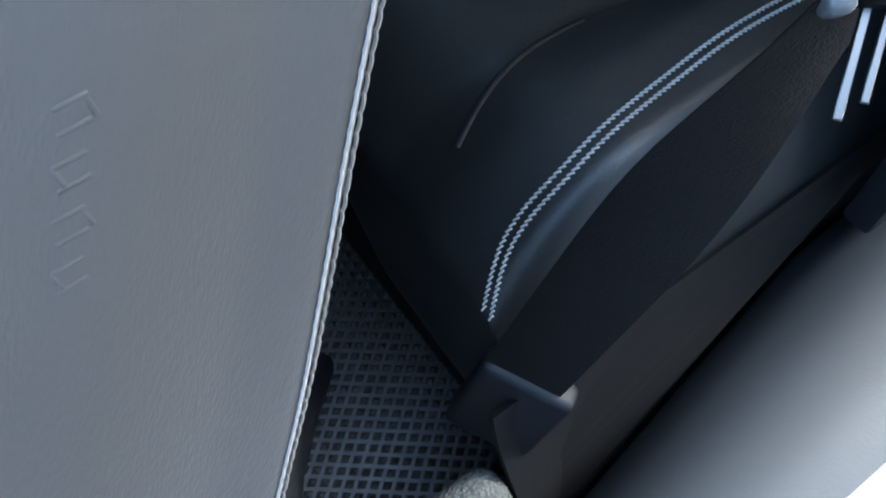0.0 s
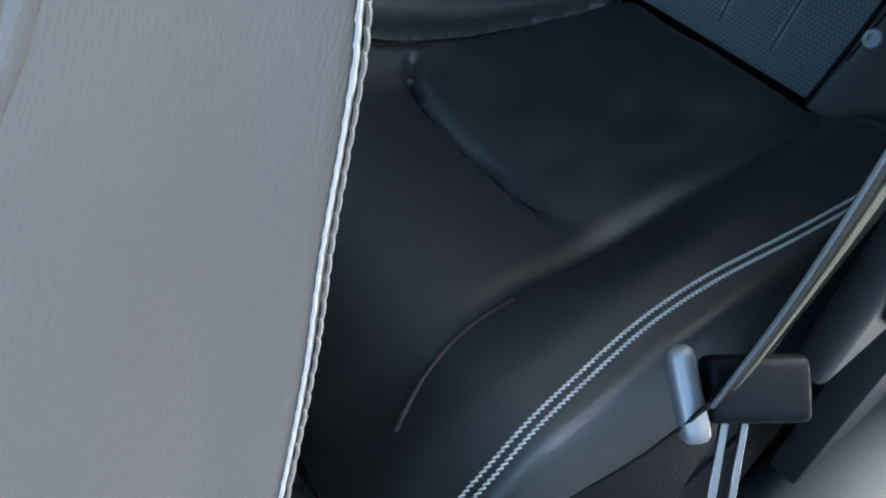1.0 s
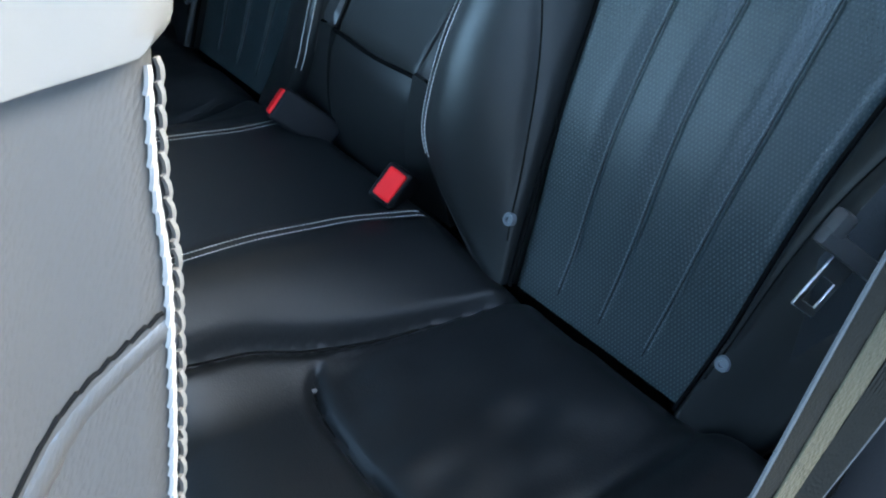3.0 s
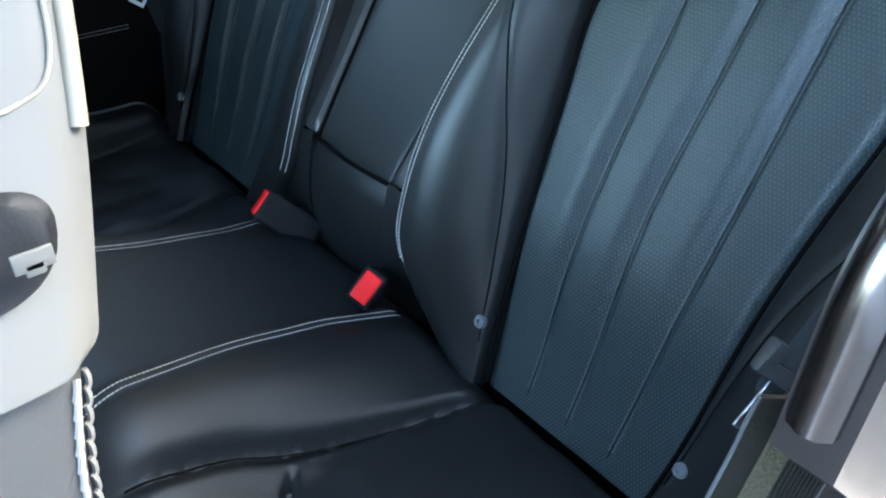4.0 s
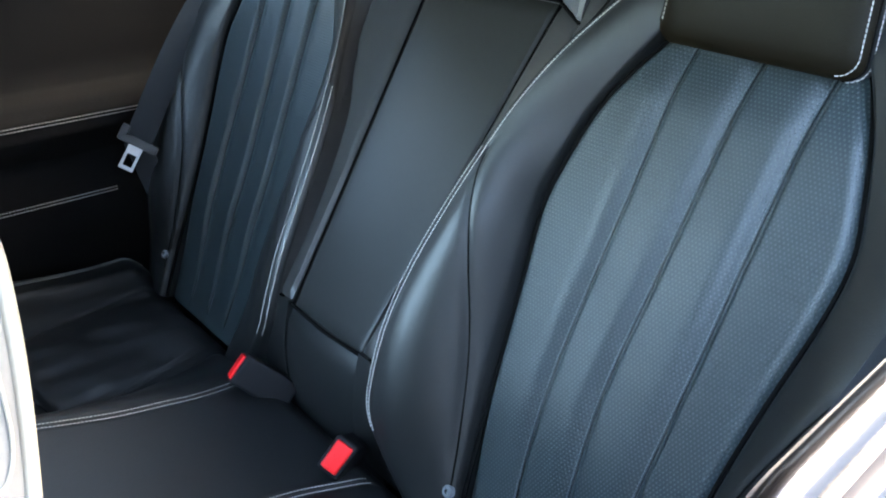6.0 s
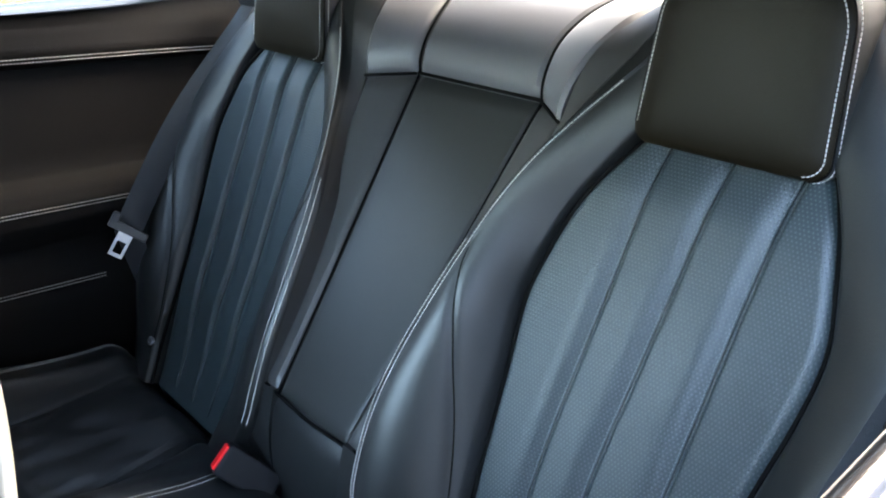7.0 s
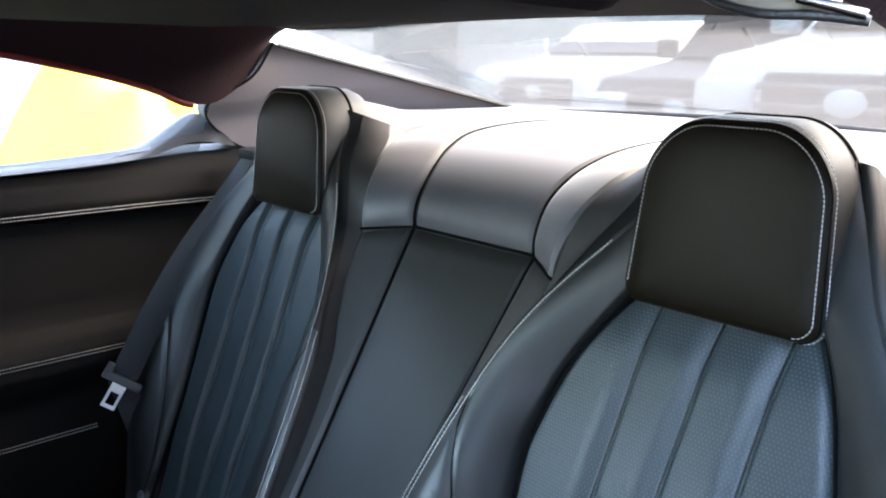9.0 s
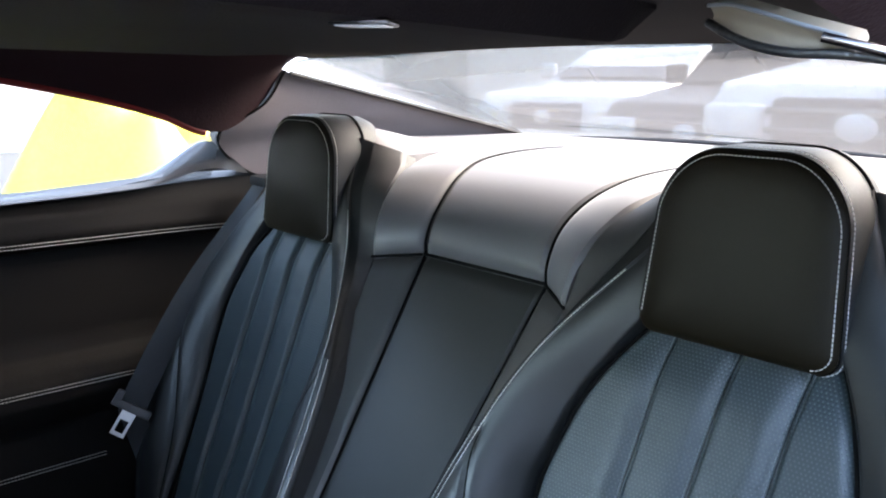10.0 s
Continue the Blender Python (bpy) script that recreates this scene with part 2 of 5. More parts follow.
def spaced(points, step):
    """Points and directions at even steps along a polyline."""
    pts = [Vector(p) for p in points]
    out, left = [], 0.0
    for a, b in zip(pts, pts[1:]):
        d = b - a
        while left <= d.length:
            out.append((a + d.normalized() * left, d.normalized()))
            left += step
        left -= d.length
    return out


def stitches(points, pitch, length, r, normal, lift=0.0, slant=0.0, bm=None):
    """Single stitches along a seam, each a small raised grain of thread."""
    bm = bm or bmesh.new()
    for p, d in spaced(points, pitch):
        nrm = Vector(normal(p) if callable(normal) else normal).normalized()
        side = d.cross(nrm).normalized()
        dd = (d + side * slant).normalized()
        a, b, c = p - dd * length / 2, p + nrm * (lift + r * 0.8), p + dd * length / 2
        tube([a, (a * 2 + c) / 3 + nrm * (lift + r * 0.7), (a + c * 2) / 3 + nrm * (lift + r * 0.7), c], r, 5, bm=bm)
    return bm


def block(lo, hi, bevel=0.0, seg=2, bm=None):
    """A box between two corners, with rounded edges."""
    bm = bm or bmesh.new()
    made = bmesh.ops.create_cube(bm, size=1.0)["verts"]
    for v in made:
        v.co = Vector([(lo[k] + hi[k]) / 2 + v.co[k] * (hi[k] - lo[k]) for k in range(3)])
    if bevel:
        es = list({e for v in made for e in v.link_edges})
        bmesh.ops.bevel(bm, geom=es, offset=bevel, segments=seg, affect="EDGES", profile=0.6)
    return bm


def disc(center, normal, r, h, sides=24, bm=None, r2=None):
    """A short turned piece that stands on a face."""
    bm = bm or bmesh.new()
    nrm = Vector(normal).normalized()
    a = nrm.orthogonal().normalized()
    b = nrm.cross(a)
    c = Vector(center)
    rings = []
    for rr, hh in ((r, 0), (r, h * 0.7), (r * 0.9, h), (r2 or r * 0.45, h), ((r2 or r * 0.45) * 0.9, h * 0.6)):
        rings.append([bm.verts.new(c + nrm * hh + (a * math.cos(w) + b * math.sin(w)) * rr) for w in (2 * math.pi * i / sides for i in range(sides))])
    for p, q in zip(rings, rings[1:]):
        for i in range(sides):
            j = (i + 1) % sides
            bm.faces.new((p[i], p[j], q[j], q[i]))
    bm.faces.new(rings[0][::-1])
    bm.faces.new(rings[-1])
    return bm


def moved(bm, m):
    bm.transform(m)
    return bm


# ---- the rear seat backs ----
RECLINE = radians(23.7)
S_DIR = Vector((0, math.sin(RECLINE), math.cos(RECLINE)))
N_DIR = Vector((0, -math.cos(RECLINE), math.sin(RECLINE)))
BACK_FOOT = Vector((0, 0.012, 0.347))
SEAT_X = 0.39
insert_in = curve([(-0.07, 0.120), (0.02, 0.134), (0.18, 0.151), (0.28, 0.161), (0.36, 0.169), (0.41, 0.162), (0.47, 0.147), (0.52, 0.124), (0.565, 0.099), (0.60, 0.078)])
insert_out = curve([(-0.07, 0.108), (0.02, 0.117), (0.105, 0.120), (0.18, 0.124), (0.27, 0.135), (0.36, 0.149), (0.42, 0.152), (0.47, 0.141), (0.52, 0.126), (0.565, 0.106), (0.60, 0.086)])
flute_1 = curve([(-0.07, -0.066), (0.0, -0.070), (0.09, -0.078), (0.21, -0.082), (0.33, -0.078), (0.41, -0.0745), (0.50, -0.071), (0.60, -0.066)])
flute_2 = curve([(-0.07, -0.008), (0.05, -0.011), (0.11, -0.014), (0.21, -0.018), (0.34, -0.0105), (0.41, -0.006), (0.49, -0.001), (0.60, 0.007)])
flute_3 = curve([(-0.07, 0.050), (0.11, 0.056), (0.20, 0.060), (0.31, 0.064), (0.41, 0.067), (0.49, 0.071), (0.60, 0.078)])
FLUTES = (flute_1, flute_2, flute_3)
inner_half = curve([(-0.07, 0.160), (-0.03, 0.205), (0.0, 0.232), (0.03, 0.252), (0.06, 0.263), (0.14, 0.267), (0.22, 0.264), (0.32, 0.250), (0.42, 0.228), (0.47, 0.213), (0.52, 0.192), (0.57, 0.164), (0.62, 0.130), (0.66, 0.104), (0.73, 0.086)])
outer_half = curve([(-0.07, 0.180), (0.02, 0.205), (0.10, 0.222), (0.18, 0.232), (0.30, 0.232), (0.38, 0.224), (0.45, 0.208), (0.50, 0.192), (0.55, 0.172), (0.62, 0.138), (0.69, 0.110), (0.741, 0.09)])
skirt_half = curve([(0.36, 0.235), (0.468, 0.2185), (0.56, 0.2060), (0.62, 0.196), (0.664, 0.184), (0.711, 0.160), (0.741, 0.136)])
skirt_n = curve([(0.36, 0.020), (0.468, 0.004), (0.56, -0.009), (0.62, -0.003), (0.664, -0.012), (0.711, -0.040), (0.741, -0.055)])
inner_height = curve([(-0.07, 0.0), (-0.03, 0.016), (0.0, 0.032), (0.04, 0.050), (0.08, 0.060), (0.16, 0.067), (0.24, 0.062), (0.32, 0.052), (0.40, 0.042), (0.5, 0.028), (0.6, 0.010), (0.69, 0.0)])
outer_height = curve([(-0.07, -0.012), (0.0, -0.004), (0.1, 0.016), (0.22, 0.024), (0.3, 0.024), (0.4, 0.020), (0.5, 0.012), (0.6, 0.0), (0.69, -0.01)])


def back_point(u, s, n):
    return BACK_FOOT + Vector((u, 0, 0)) + S_DIR * s + N_DIR * n


def flute_bounds(s):
    """Edges of the padded strips, from the middle of the car outwards, about the insert's centre line."""
    return [-insert_in(s), *(max(-insert_in(s) + 0.01, min(insert_out(s) - 0.006, f(s))) for f in FLUTES), insert_out(s)]


TAPE = 0.0036


def insert_height(du, s):
    """Padded strips that roll down to a flat seam tape, dying out towards the lower end."""
    bounds = flute_bounds(s)
    depth = 0.0075 * smoothstep(-0.08, 0.16, s)
    base = -0.016 - 0.010 * smoothstep(0.16, -0.02, s) - 0.014 * smoothstep(0.50, 0.60, s)
    for k, (a, b) in enumerate(zip(bounds, bounds[1:])):
        if a <= du <= b and b > a:
            left, right = du - a - (TAPE if k else 0), b - du - (TAPE if k < 3 else 0)
            if left <= 0 or right <= 0:
                return base
            up = min(1.0, left / 0.005)
            down = min(1.0, right / (0.026 if k < 3 else 0.016))
            return base + depth * math.sqrt(max(0, 1 - (1 - up) ** 2)) * (1 - (1 - down) ** 2.2)
    return base


def wing_half(s, inner):
    return inner_half(s) if inner else outer_half(s)


def edge_height(s, inner):
    return inner_height(s) if inner else outer_height(s)


# seam that parts the lower bolster from the shoulder
SEAM_LINE = [(1.0, 0.395), (0.93, 0.375), (0.76, 0.345), (0.55, 0.30), (0.38, 0.25), (0.25, 0.20), (0.16, 0.14), (0.10, 0.06), (0.08, -0.02)]
seam_q = curve([(s, q) for q, s in SEAM_LINE[::-1]])


def wing_height(q, s, inner):
    """A flat shoulder beside the insert, a plump bolster beyond the seam."""
    plump = smoothstep(-0.05, 0.12, s) * (1 - smoothstep(0.30, 0.46, s))
    bulge = (0.013 if inner else 0.010) * plump + 0.004
    rise = -0.013 + 0.011 * math.sqrt(1 - (1 - min(1, q / 0.07)) ** 2)
    h = rise + (edge_height(s, inner) + 0.002) * (0.75 * q + 0.25 * smoothstep(0, 1, q)) + bulge * 4 * q * (1 - q)
    if s < 0.40:
        h -= 0.0028 * math.exp(-((q - seam_q(s)) / 0.045) ** 2) * smoothstep(-0.02, 0.06, s)
    return h


def wing_point(cx, side, q, s, inner):
    a, b = (insert_in if inner else insert_out)(s) + 0.004, wing_half(s, inner)
    return back_point(cx + side * (a + (b - a) * q), s, wing_height(q, s, inner))


def rear_seat_back(cx, inner):
    """One fluted seat back; inner: the side (+1 or -1) on which the middle of the car lies."""
    near = cx > 0
    ob = thing("rear_seat_back", "black leather rear seat back with perforated fluted middle and white stitching", "car seat", "rear seat backs", at=(cx, 0, 0.33))
    off = Matrix.Translation((-cx, 0, -0.33))

    def add(name, bm, mat, label=""):
        return part(name, moved(bm, off), mat, ob, label)
    s0, s1 = -0.07, 0.59

    ic = cx

    def ins(i, j):
        s = s0 + (s1 - s0) * j
        b = flute_bounds(s)
        g = min(3, int(i * 4))
        du = b[g] + (b[g + 1] - b[g]) * (i * 4 - g)
        return back_point(ic - inner * du, s, insert_height(du, s))

    def ins_uv(i, j):
        s = s0 + (s1 - s0) * j
        b = flute_bounds(s)
        g = min(3, int(i * 4))
        return (b[g] + (b[g + 1] - b[g]) * (i * 4 - g), s)
    add("insert", sheet(ins, 128, 60, -N_DIR * 0.06, ins_uv), PERFORATED, "perforated leather panel with padded vertical flutes")
    for side in (-1, 1):
        isin = side == inner

        def wing(i, j):
            s = s0 + (0.741 - s0) * j
            if i <= 0.7:
                return wing_point(cx, side, i / 0.7, s, isin)
            base = back_point(cx + side * wing_half(s, isin), s, edge_height(s, isin) + 0.001)
            w = (i - 0.7) / 0.3
            r = 0.014
            ang = min(1, w / 0.6) * math.pi / 2
            drop = base + Vector((side, 0, 0)) * r * math.sin(ang) - N_DIR * (r * (1 - math.cos(ang)) + max(0, (w - 0.6) / 0.4) * 0.11)
            if not isin:
                return drop
            k = smoothstep(0.36, 0.46, s)
            r2 = 0.007
            near_pt = base + Vector((side, 0, 0)) * r2 * math.sin(ang) - N_DIR * r2 * (1 - math.cos(ang))
            out = back_point(cx + side * skirt_half(s), s, skirt_n(s))
            return drop.lerp(near_pt.lerp(out, max(0, (w - 0.4) / 0.6)), k)
        add("bolster", sheet(wing, 44, 80, -N_DIR * 0.03), LEATHER)
        if isin:
            add("side_skirt", sheet(lambda i, j: wing(0.87 + 0.13 * i, (0.06 + 0.68 * j - s0) / (0.741 - s0)) + N_DIR * 0.0015 + Vector((side * 0.0012, 0, 0)), 12, 60, -N_DIR * 0.01), STRIP_LEATHER, "leather skirt beside the centre section, greyed by painted sheen")
        # dark cord in the groove between insert and bolster
        add("groove_cord", tube([back_point(ic + side * ((insert_in if isin else insert_out)(s) + 0.0018), s, -0.0125 - 0.014 * smoothstep(0.50, 0.60, s)) for s in np.linspace(s0, 0.59, 60)], 0.0030, 6), SEAM)
        add("seam", tube([wing_point(cx, side, seam_q(s), s, isin) + N_DIR * 0.0003 for s in np.linspace(-0.02, 0.395, 60)], 0.0010, 6), SEAM)
    for k in (1, 2, 3):
        du = lambda s, k=k: flute_bounds(s)[k]
        add("flute_seam", tube([back_point(ic - inner * du(s), s, insert_height(du(s), s) + 0.0002) for s in np.linspace(s0 + 0.02, 0.585, 60)], 0.0006, 5), SEAM)
        bm = bmesh.new()
        for o in (-0.0027, 0.0027):
            stitches([back_point(ic - inner * (du(s) + o), s, insert_height(du(s) + o, s)) for s in np.linspace(-0.04, 0.575, 120)], 0.0036, 0.0027, 0.00045, N_DIR, bm=bm)
        add("stitching", bm, DARK_THREAD)
    # white double stitch along the inner edge of the lower bolster, pale single row above
    bm = bmesh.new()
    for o in (0.004, -0.006):
        path = []
        for s in np.linspace(0.03, 0.40, 60):
            ang = 0.05 if o > 0 else 0.70
            base = back_point(cx + inner * wing_half(s, True), s, edge_height(s, True) + 0.001)
            path.append(base + Vector((inner, 0, 0)) * 0.0144 * math.sin(ang) - N_DIR * 0.0144 * (1 - math.cos(ang)))
        stitches(path, 0.0050, 0.0042, 0.0006, N_DIR * 0.8 + Vector((inner * 0.5, 0, 0)), bm=bm)
    add("stitching", bm, BOLD_THREAD, "white double stitching")
    rise = [back_point(cx + inner * (wing_half(s, True) + 0.001), s, edge_height(s, True) + 0.001) for s in np.linspace(0.40, 0.62, 40)]
    add("stitching", stitches(rise, 0.0046, 0.0038, 0.0006, N_DIR * 0.8 + Vector((inner * 0.5, 0, 0))), BOLD_THREAD, "white single stitching")
    add("piping", tube([back_point(cx + inner * (wing_half(s, True) + 0.004), s, edge_height(s, True) + 0.0004) for s in np.linspace(0.40, 0.70, 40)], 0.0018, 6), LEATHER)
    for side in (-1, 1) if near else (-inner,):
        q = 0.10 if side == inner else 0.15
        add("button", disc(wing_point(cx, side, q, 0.004, side == inner) - N_DIR * 0.003, N_DIR, 0.0078, 0.007), GREY_BUTTON, "grey round snap button")
    return ob


def headrest(cx, inner):
    """Upholstered headrest that grows out of the seat back, with a fairing to the shelf behind."""
    ob = thing("headrest", "black leather rear headrest with white double-stitched edge", "headrest", "rear headrests", at=(cx, 0.25, 0.87))
    off = Matrix.Translation((-cx, -0.25, -0.87))
    # front outline: half width over height, z from foot to top
    z0, z1 = 0.860, 1.052
    def outline(k, n=64):
        """Closed outline of the face as (x, t), counter-clockwise from the lower left."""
        pts = []
        r = 0.018
        w, hgt = 0.1035, z1 - z0
        # rounded rectangle with a large radius on top
        R = 0.066
        corners = [(-w + r, r, r, 180, 270), (w - r, r, r, 270, 360), (w - R - 0.004, hgt - R, R, 0, 90), (-w + R + 0.004, hgt - R, R, 90, 180)]
        for x, z, rr, a, b in corners:
            for q in range(17):
                an = radians(a + (b - a) * q / 16)
                pts.append((x + rr * math.cos(an), z + rr * math.sin(an) - 0.006 * (1 - ((x + rr * math.cos(an)) / w) ** 2) * (-1 if z > 0.1 else 0.6)))
        return pts
    base = outline(0)

    def ring(scale, dy, grow=0.0, tilt=0.0):
        out = []
        for x, z in base:
            c = 0.45 * (z1 - z0)
            xx, zz = x * scale, c + (z - c) * scale
            t = zz / (z1 - z0)
            out.append(Vector((cx + xx * (1.018 - 0.060 * t), 0.238 + 0.016 * t + dy + tilt * t, z0 + zz)))
        return out
    bm = bmesh.new()
    layers = [(0.0, -0.0072), (0.3, -0.0070), (0.55, -0.0066), (0.75, -0.0057), (0.88, -0.0042), (0.955, -0.0018), (0.985, 0.0015)]
    rings = [[bm.verts.new(p) for p in ring(max(sc, 0.01), dy)] for sc, dy in layers]
    bm2_layers = [(0.990, 0.004), (1.0, 0.008), (1.015, 0.020), (1.02, 0.045), (1.0, 0.072), (0.93, 0.090), (0.7, 0.098), (0.3, 0.1), (0.01, 0.1)]
    n = len(base)

    def skin(b, rs):
        for p, q in zip(rs, rs[1:]):
            for i in range(n):
                j = (i + 1) % n
                b.faces.new((p[i], p[j], q[j], q[i]))
        b.faces.new(rs[0][::-1])
        b.faces.new(rs[-1])
        bmesh.ops.recalc_face_normals(b, faces=b.faces[:])
        return b
    rings.append([bm.verts.new(p) for p in ring(0.97, 0.03)])
    part("face", moved(skin(bm, rings), off), HEADREST_LEATHER, ob, "smooth dark leather face")
    b2 = bmesh.new()
    part("shell", moved(skin(b2, [[b2.verts.new(p) for p in ring(sc, dy + 0.001, tilt=0.02 * smoothstep(0.02, 0.09, dy))] for sc, dy in bm2_layers]), off), LEATHER, ob)
    groove = ring(0.990, 0.0025)
    part("seam", moved(tube(groove[17:] + groove[:1], 0.0010, 6), off), SEAM, ob)
    bm = bmesh.new()
    for sc, dy, nr in ((0.940, -0.0026, 1.0), (1.008, 0.0085, 0.35)):
        path = ring(sc, dy)
        path = path[18:] + path[:2]
        c = Vector((cx, 0.26, 0.95))
        stitches(path, 0.0044, 0.0031, 0.00055, (lambda p, nr=nr: Vector((0, -1, 0)) * nr + (p - c).normalized() * (1.05 - nr)), bm=bm)
    part("stitching", moved(bm, off), THREAD, ob, "white double stitching")
    back = ring(1.021, 0.056, tilt=0.02 * smoothstep(0.02, 0.09, 0.056))
    part("rear_seam", moved(tube(back[20:], 0.0016, 6), off), SEAM, ob)
    return ob


def fairing(cx, inner):
    """Padded hump from behind the headrest down to the parcel shelf."""
    ob = thing("seat_shoulder", "black leather padded shoulder behind the headrest", "seat trim", "rear seat shoulders", at=(cx, 0.4, 0.9))

    def f(i, j):
        y = 0.302 + 0.26 * j
        top = curve([(0, 1.044), (0.2, 1.040), (0.5, 1.026), (0.8, 1.010), (1.0, 1.000)])(j)
        a = i * 2 - 1
        half = curve([(0.302, 0.096), (0.36, 0.130), (0.45, 0.112), (0.57, 0.10)])(y) if a * inner > 0 else 0.096 + 0.03 * j
        u = min(1, abs(a) / 0.85)
        z = 1.002 - 0.002 * j + (top - 1.002) * (1 - smoothstep(0.42, 1.0, u)) - 0.004 * u ** 6
        w = max(0, (abs(a) - 0.85) / 0.15)
        x = half * (u * 0.97 + 0.03 * math.sin(w * math.pi / 2))
        return Vector((cx + math.copysign(x, a), y + 0.008 * w, z - 0.11 * w * w)) - Vector((cx, 0.4, 0.9))
    part("seam", tube([f(0.5 + 0.5 * inner * k / 20, 0) + Vector((0, -0.001, 0.0006)) for k in range(9, 18)], 0.0014, 6), SEAM, ob)
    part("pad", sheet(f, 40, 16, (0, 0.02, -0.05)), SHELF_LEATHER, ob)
    return ob


for cx, inner in ((SEAT_X, -1), (-SEAT_X, 1)):
    rear_seat_back(cx, inner)
    headrest(cx, inner)
    fairing(cx, inner)

# ---- middle of the bench: upright panel, side strips, roll over to the shelf ----
PANEL_LOW, PANEL_TOP = Vector((0, 0.006, 0.455)), Vector((0, 0.287, 0.865))
PANEL_DIR = (PANEL_TOP - PANEL_LOW).normalized()
PANEL_N = Vector((0, -PANEL_DIR.z, PANEL_DIR.y))
mid = thing("rear_centre_section", "black leather centre section curving over to the shelf", "seat trim", at=PANEL_LOW)


def mid_point(x, t, n=0.0):
    return PANEL_LOW.lerp(PANEL_TOP, t) + Vector((x, 0, 0)) + PANEL_N * n


def panel_face(i, j):
    a = i * 2 - 1
    h = 0.078 + 0.037 * j
    e = min(1, (1 - abs(a)) * h / 0.008, j / 0.02, (1 - j) / 0.02)
    return mid_point(a * h, j, -0.006 * (1 - math.sqrt(max(0, 1 - (1 - e) ** 2)))) - PANEL_LOW


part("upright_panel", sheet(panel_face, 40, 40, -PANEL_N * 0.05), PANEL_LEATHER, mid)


def lower_face(i, j):
    a = i * 2 - 1
    y = curve([(0, 0.006), (0.12, -0.006), (0.5, -0.012), (1, 0.0)])(j)
    h = 0.10 + 0.02 * j
    return Vector((a * h, y + 0.012 * a * a, 0.456 - 0.19 * j)) - PANEL_LOW


part("lower_panel", sheet(lower_face, 24, 20, (0, 0.05, 0)), LEATHER, mid)
roll_prof = [(0.288, 0.866), (0.288, 0.890), (0.302, 0.922), (0.332, 0.954), (0.375, 0.980), (0.44, 0.998), (0.56, 1.006), (0.72, 1.006)]
ry = curve([(k / 7, p[0]) for k, p in enumerate(roll_prof)])
rz = curve([(k / 7, p[1]) for k, p in enumerate(roll_prof)])


def roll_face(i, j):
    a = i * 2 - 1
    h = 0.114 + 0.05 * smoothstep(0.3, 1, j)
    e = min(1, (1 - abs(a)) * h / 0.008, j / 0.03)
    d = 0.006 * (1 - math.sqrt(max(0, 1 - (1 - e) ** 2)))
    return Vector((a * h, ry(j) + d, rz(j) - d)) - PANEL_LOW


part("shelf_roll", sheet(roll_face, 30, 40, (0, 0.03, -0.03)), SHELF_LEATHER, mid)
for side in (-1, 1):

    def strip(i, j):
        a = 0.081 + 0.0365 * j
        b = 0.142 + 0.042 * j
        x = a + (b - a) * i
        y = (0.004 + 0.283 * j) * (1 - i) + (0.008 + 0.234 * j) * i
        z = (0.466 + 0.399 * j) * (1 - i) + (0.456 + 0.401 * j) * i
        e = min(1, i * 0.05 / 0.006, (1 - i) * 0.05 / 0.006, j / 0.015, (1 - j) / 0.015)
        d = 0.005 * (1 - math.sqrt(max(0, 1 - (1 - e) ** 2)))
        return Vector((side * x, y + d, z - d * 0.6)) - PANEL_LOW
    part("side_strip", sheet(strip, 14, 40, -PANEL_N * 0.06), STRIP_LEATHER, mid, "black leather side strip, greyed by painted sheen")

    def foot(i, j):
        x = 0.081 + (0.061 + 0.01 * j) * i
        y = 0.003 + 0.004 * i - 0.012 * math.sin(math.pi * j)
        return Vector((side * x, y, 0.465 - 0.010 * i - 0.17 * j)) - PANEL_LOW
    part("strip_foot", sheet(foot, 10, 16, (0, 0.04, 0)), LEATHER, mid)

    ox = curve([(0, 0.182), (0.2, 0.187), (0.4, 0.200), (0.6, 0.222), (0.8, 0.255), (1, 0.29)])
    oy = curve([(0, 0.240), (0.15, 0.242), (0.3, 0.256), (0.45, 0.285), (0.6, 0.335), (0.8, 0.46), (1, 0.72)])
    oz = curve([(0, 0.857), (0.15, 0.885), (0.3, 0.918), (0.45, 0.952), (0.6, 0.982), (0.8, 1.002), (1, 1.006)])

    def upper(i, j):
        a = 0.117 + 0.05 * smoothstep(0.3, 1, j)
        x = a + (ox(j) - a) * i
        y = ry(j) + (oy(j) - ry(j)) * i
        z = rz(j) + (oz(j) - rz(j)) * i + 0.004 * math.sin(math.pi * i)
        e = min(1, i * 0.06 / 0.006, (1 - i) * 0.06 / 0.006, j / 0.03)
        d = 0.005 * (1 - math.sqrt(max(0, 1 - (1 - e) ** 2)))
        return Vector((side * x, y + d, z - d)) - PANEL_LOW
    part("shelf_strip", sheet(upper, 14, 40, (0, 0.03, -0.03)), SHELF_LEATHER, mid)

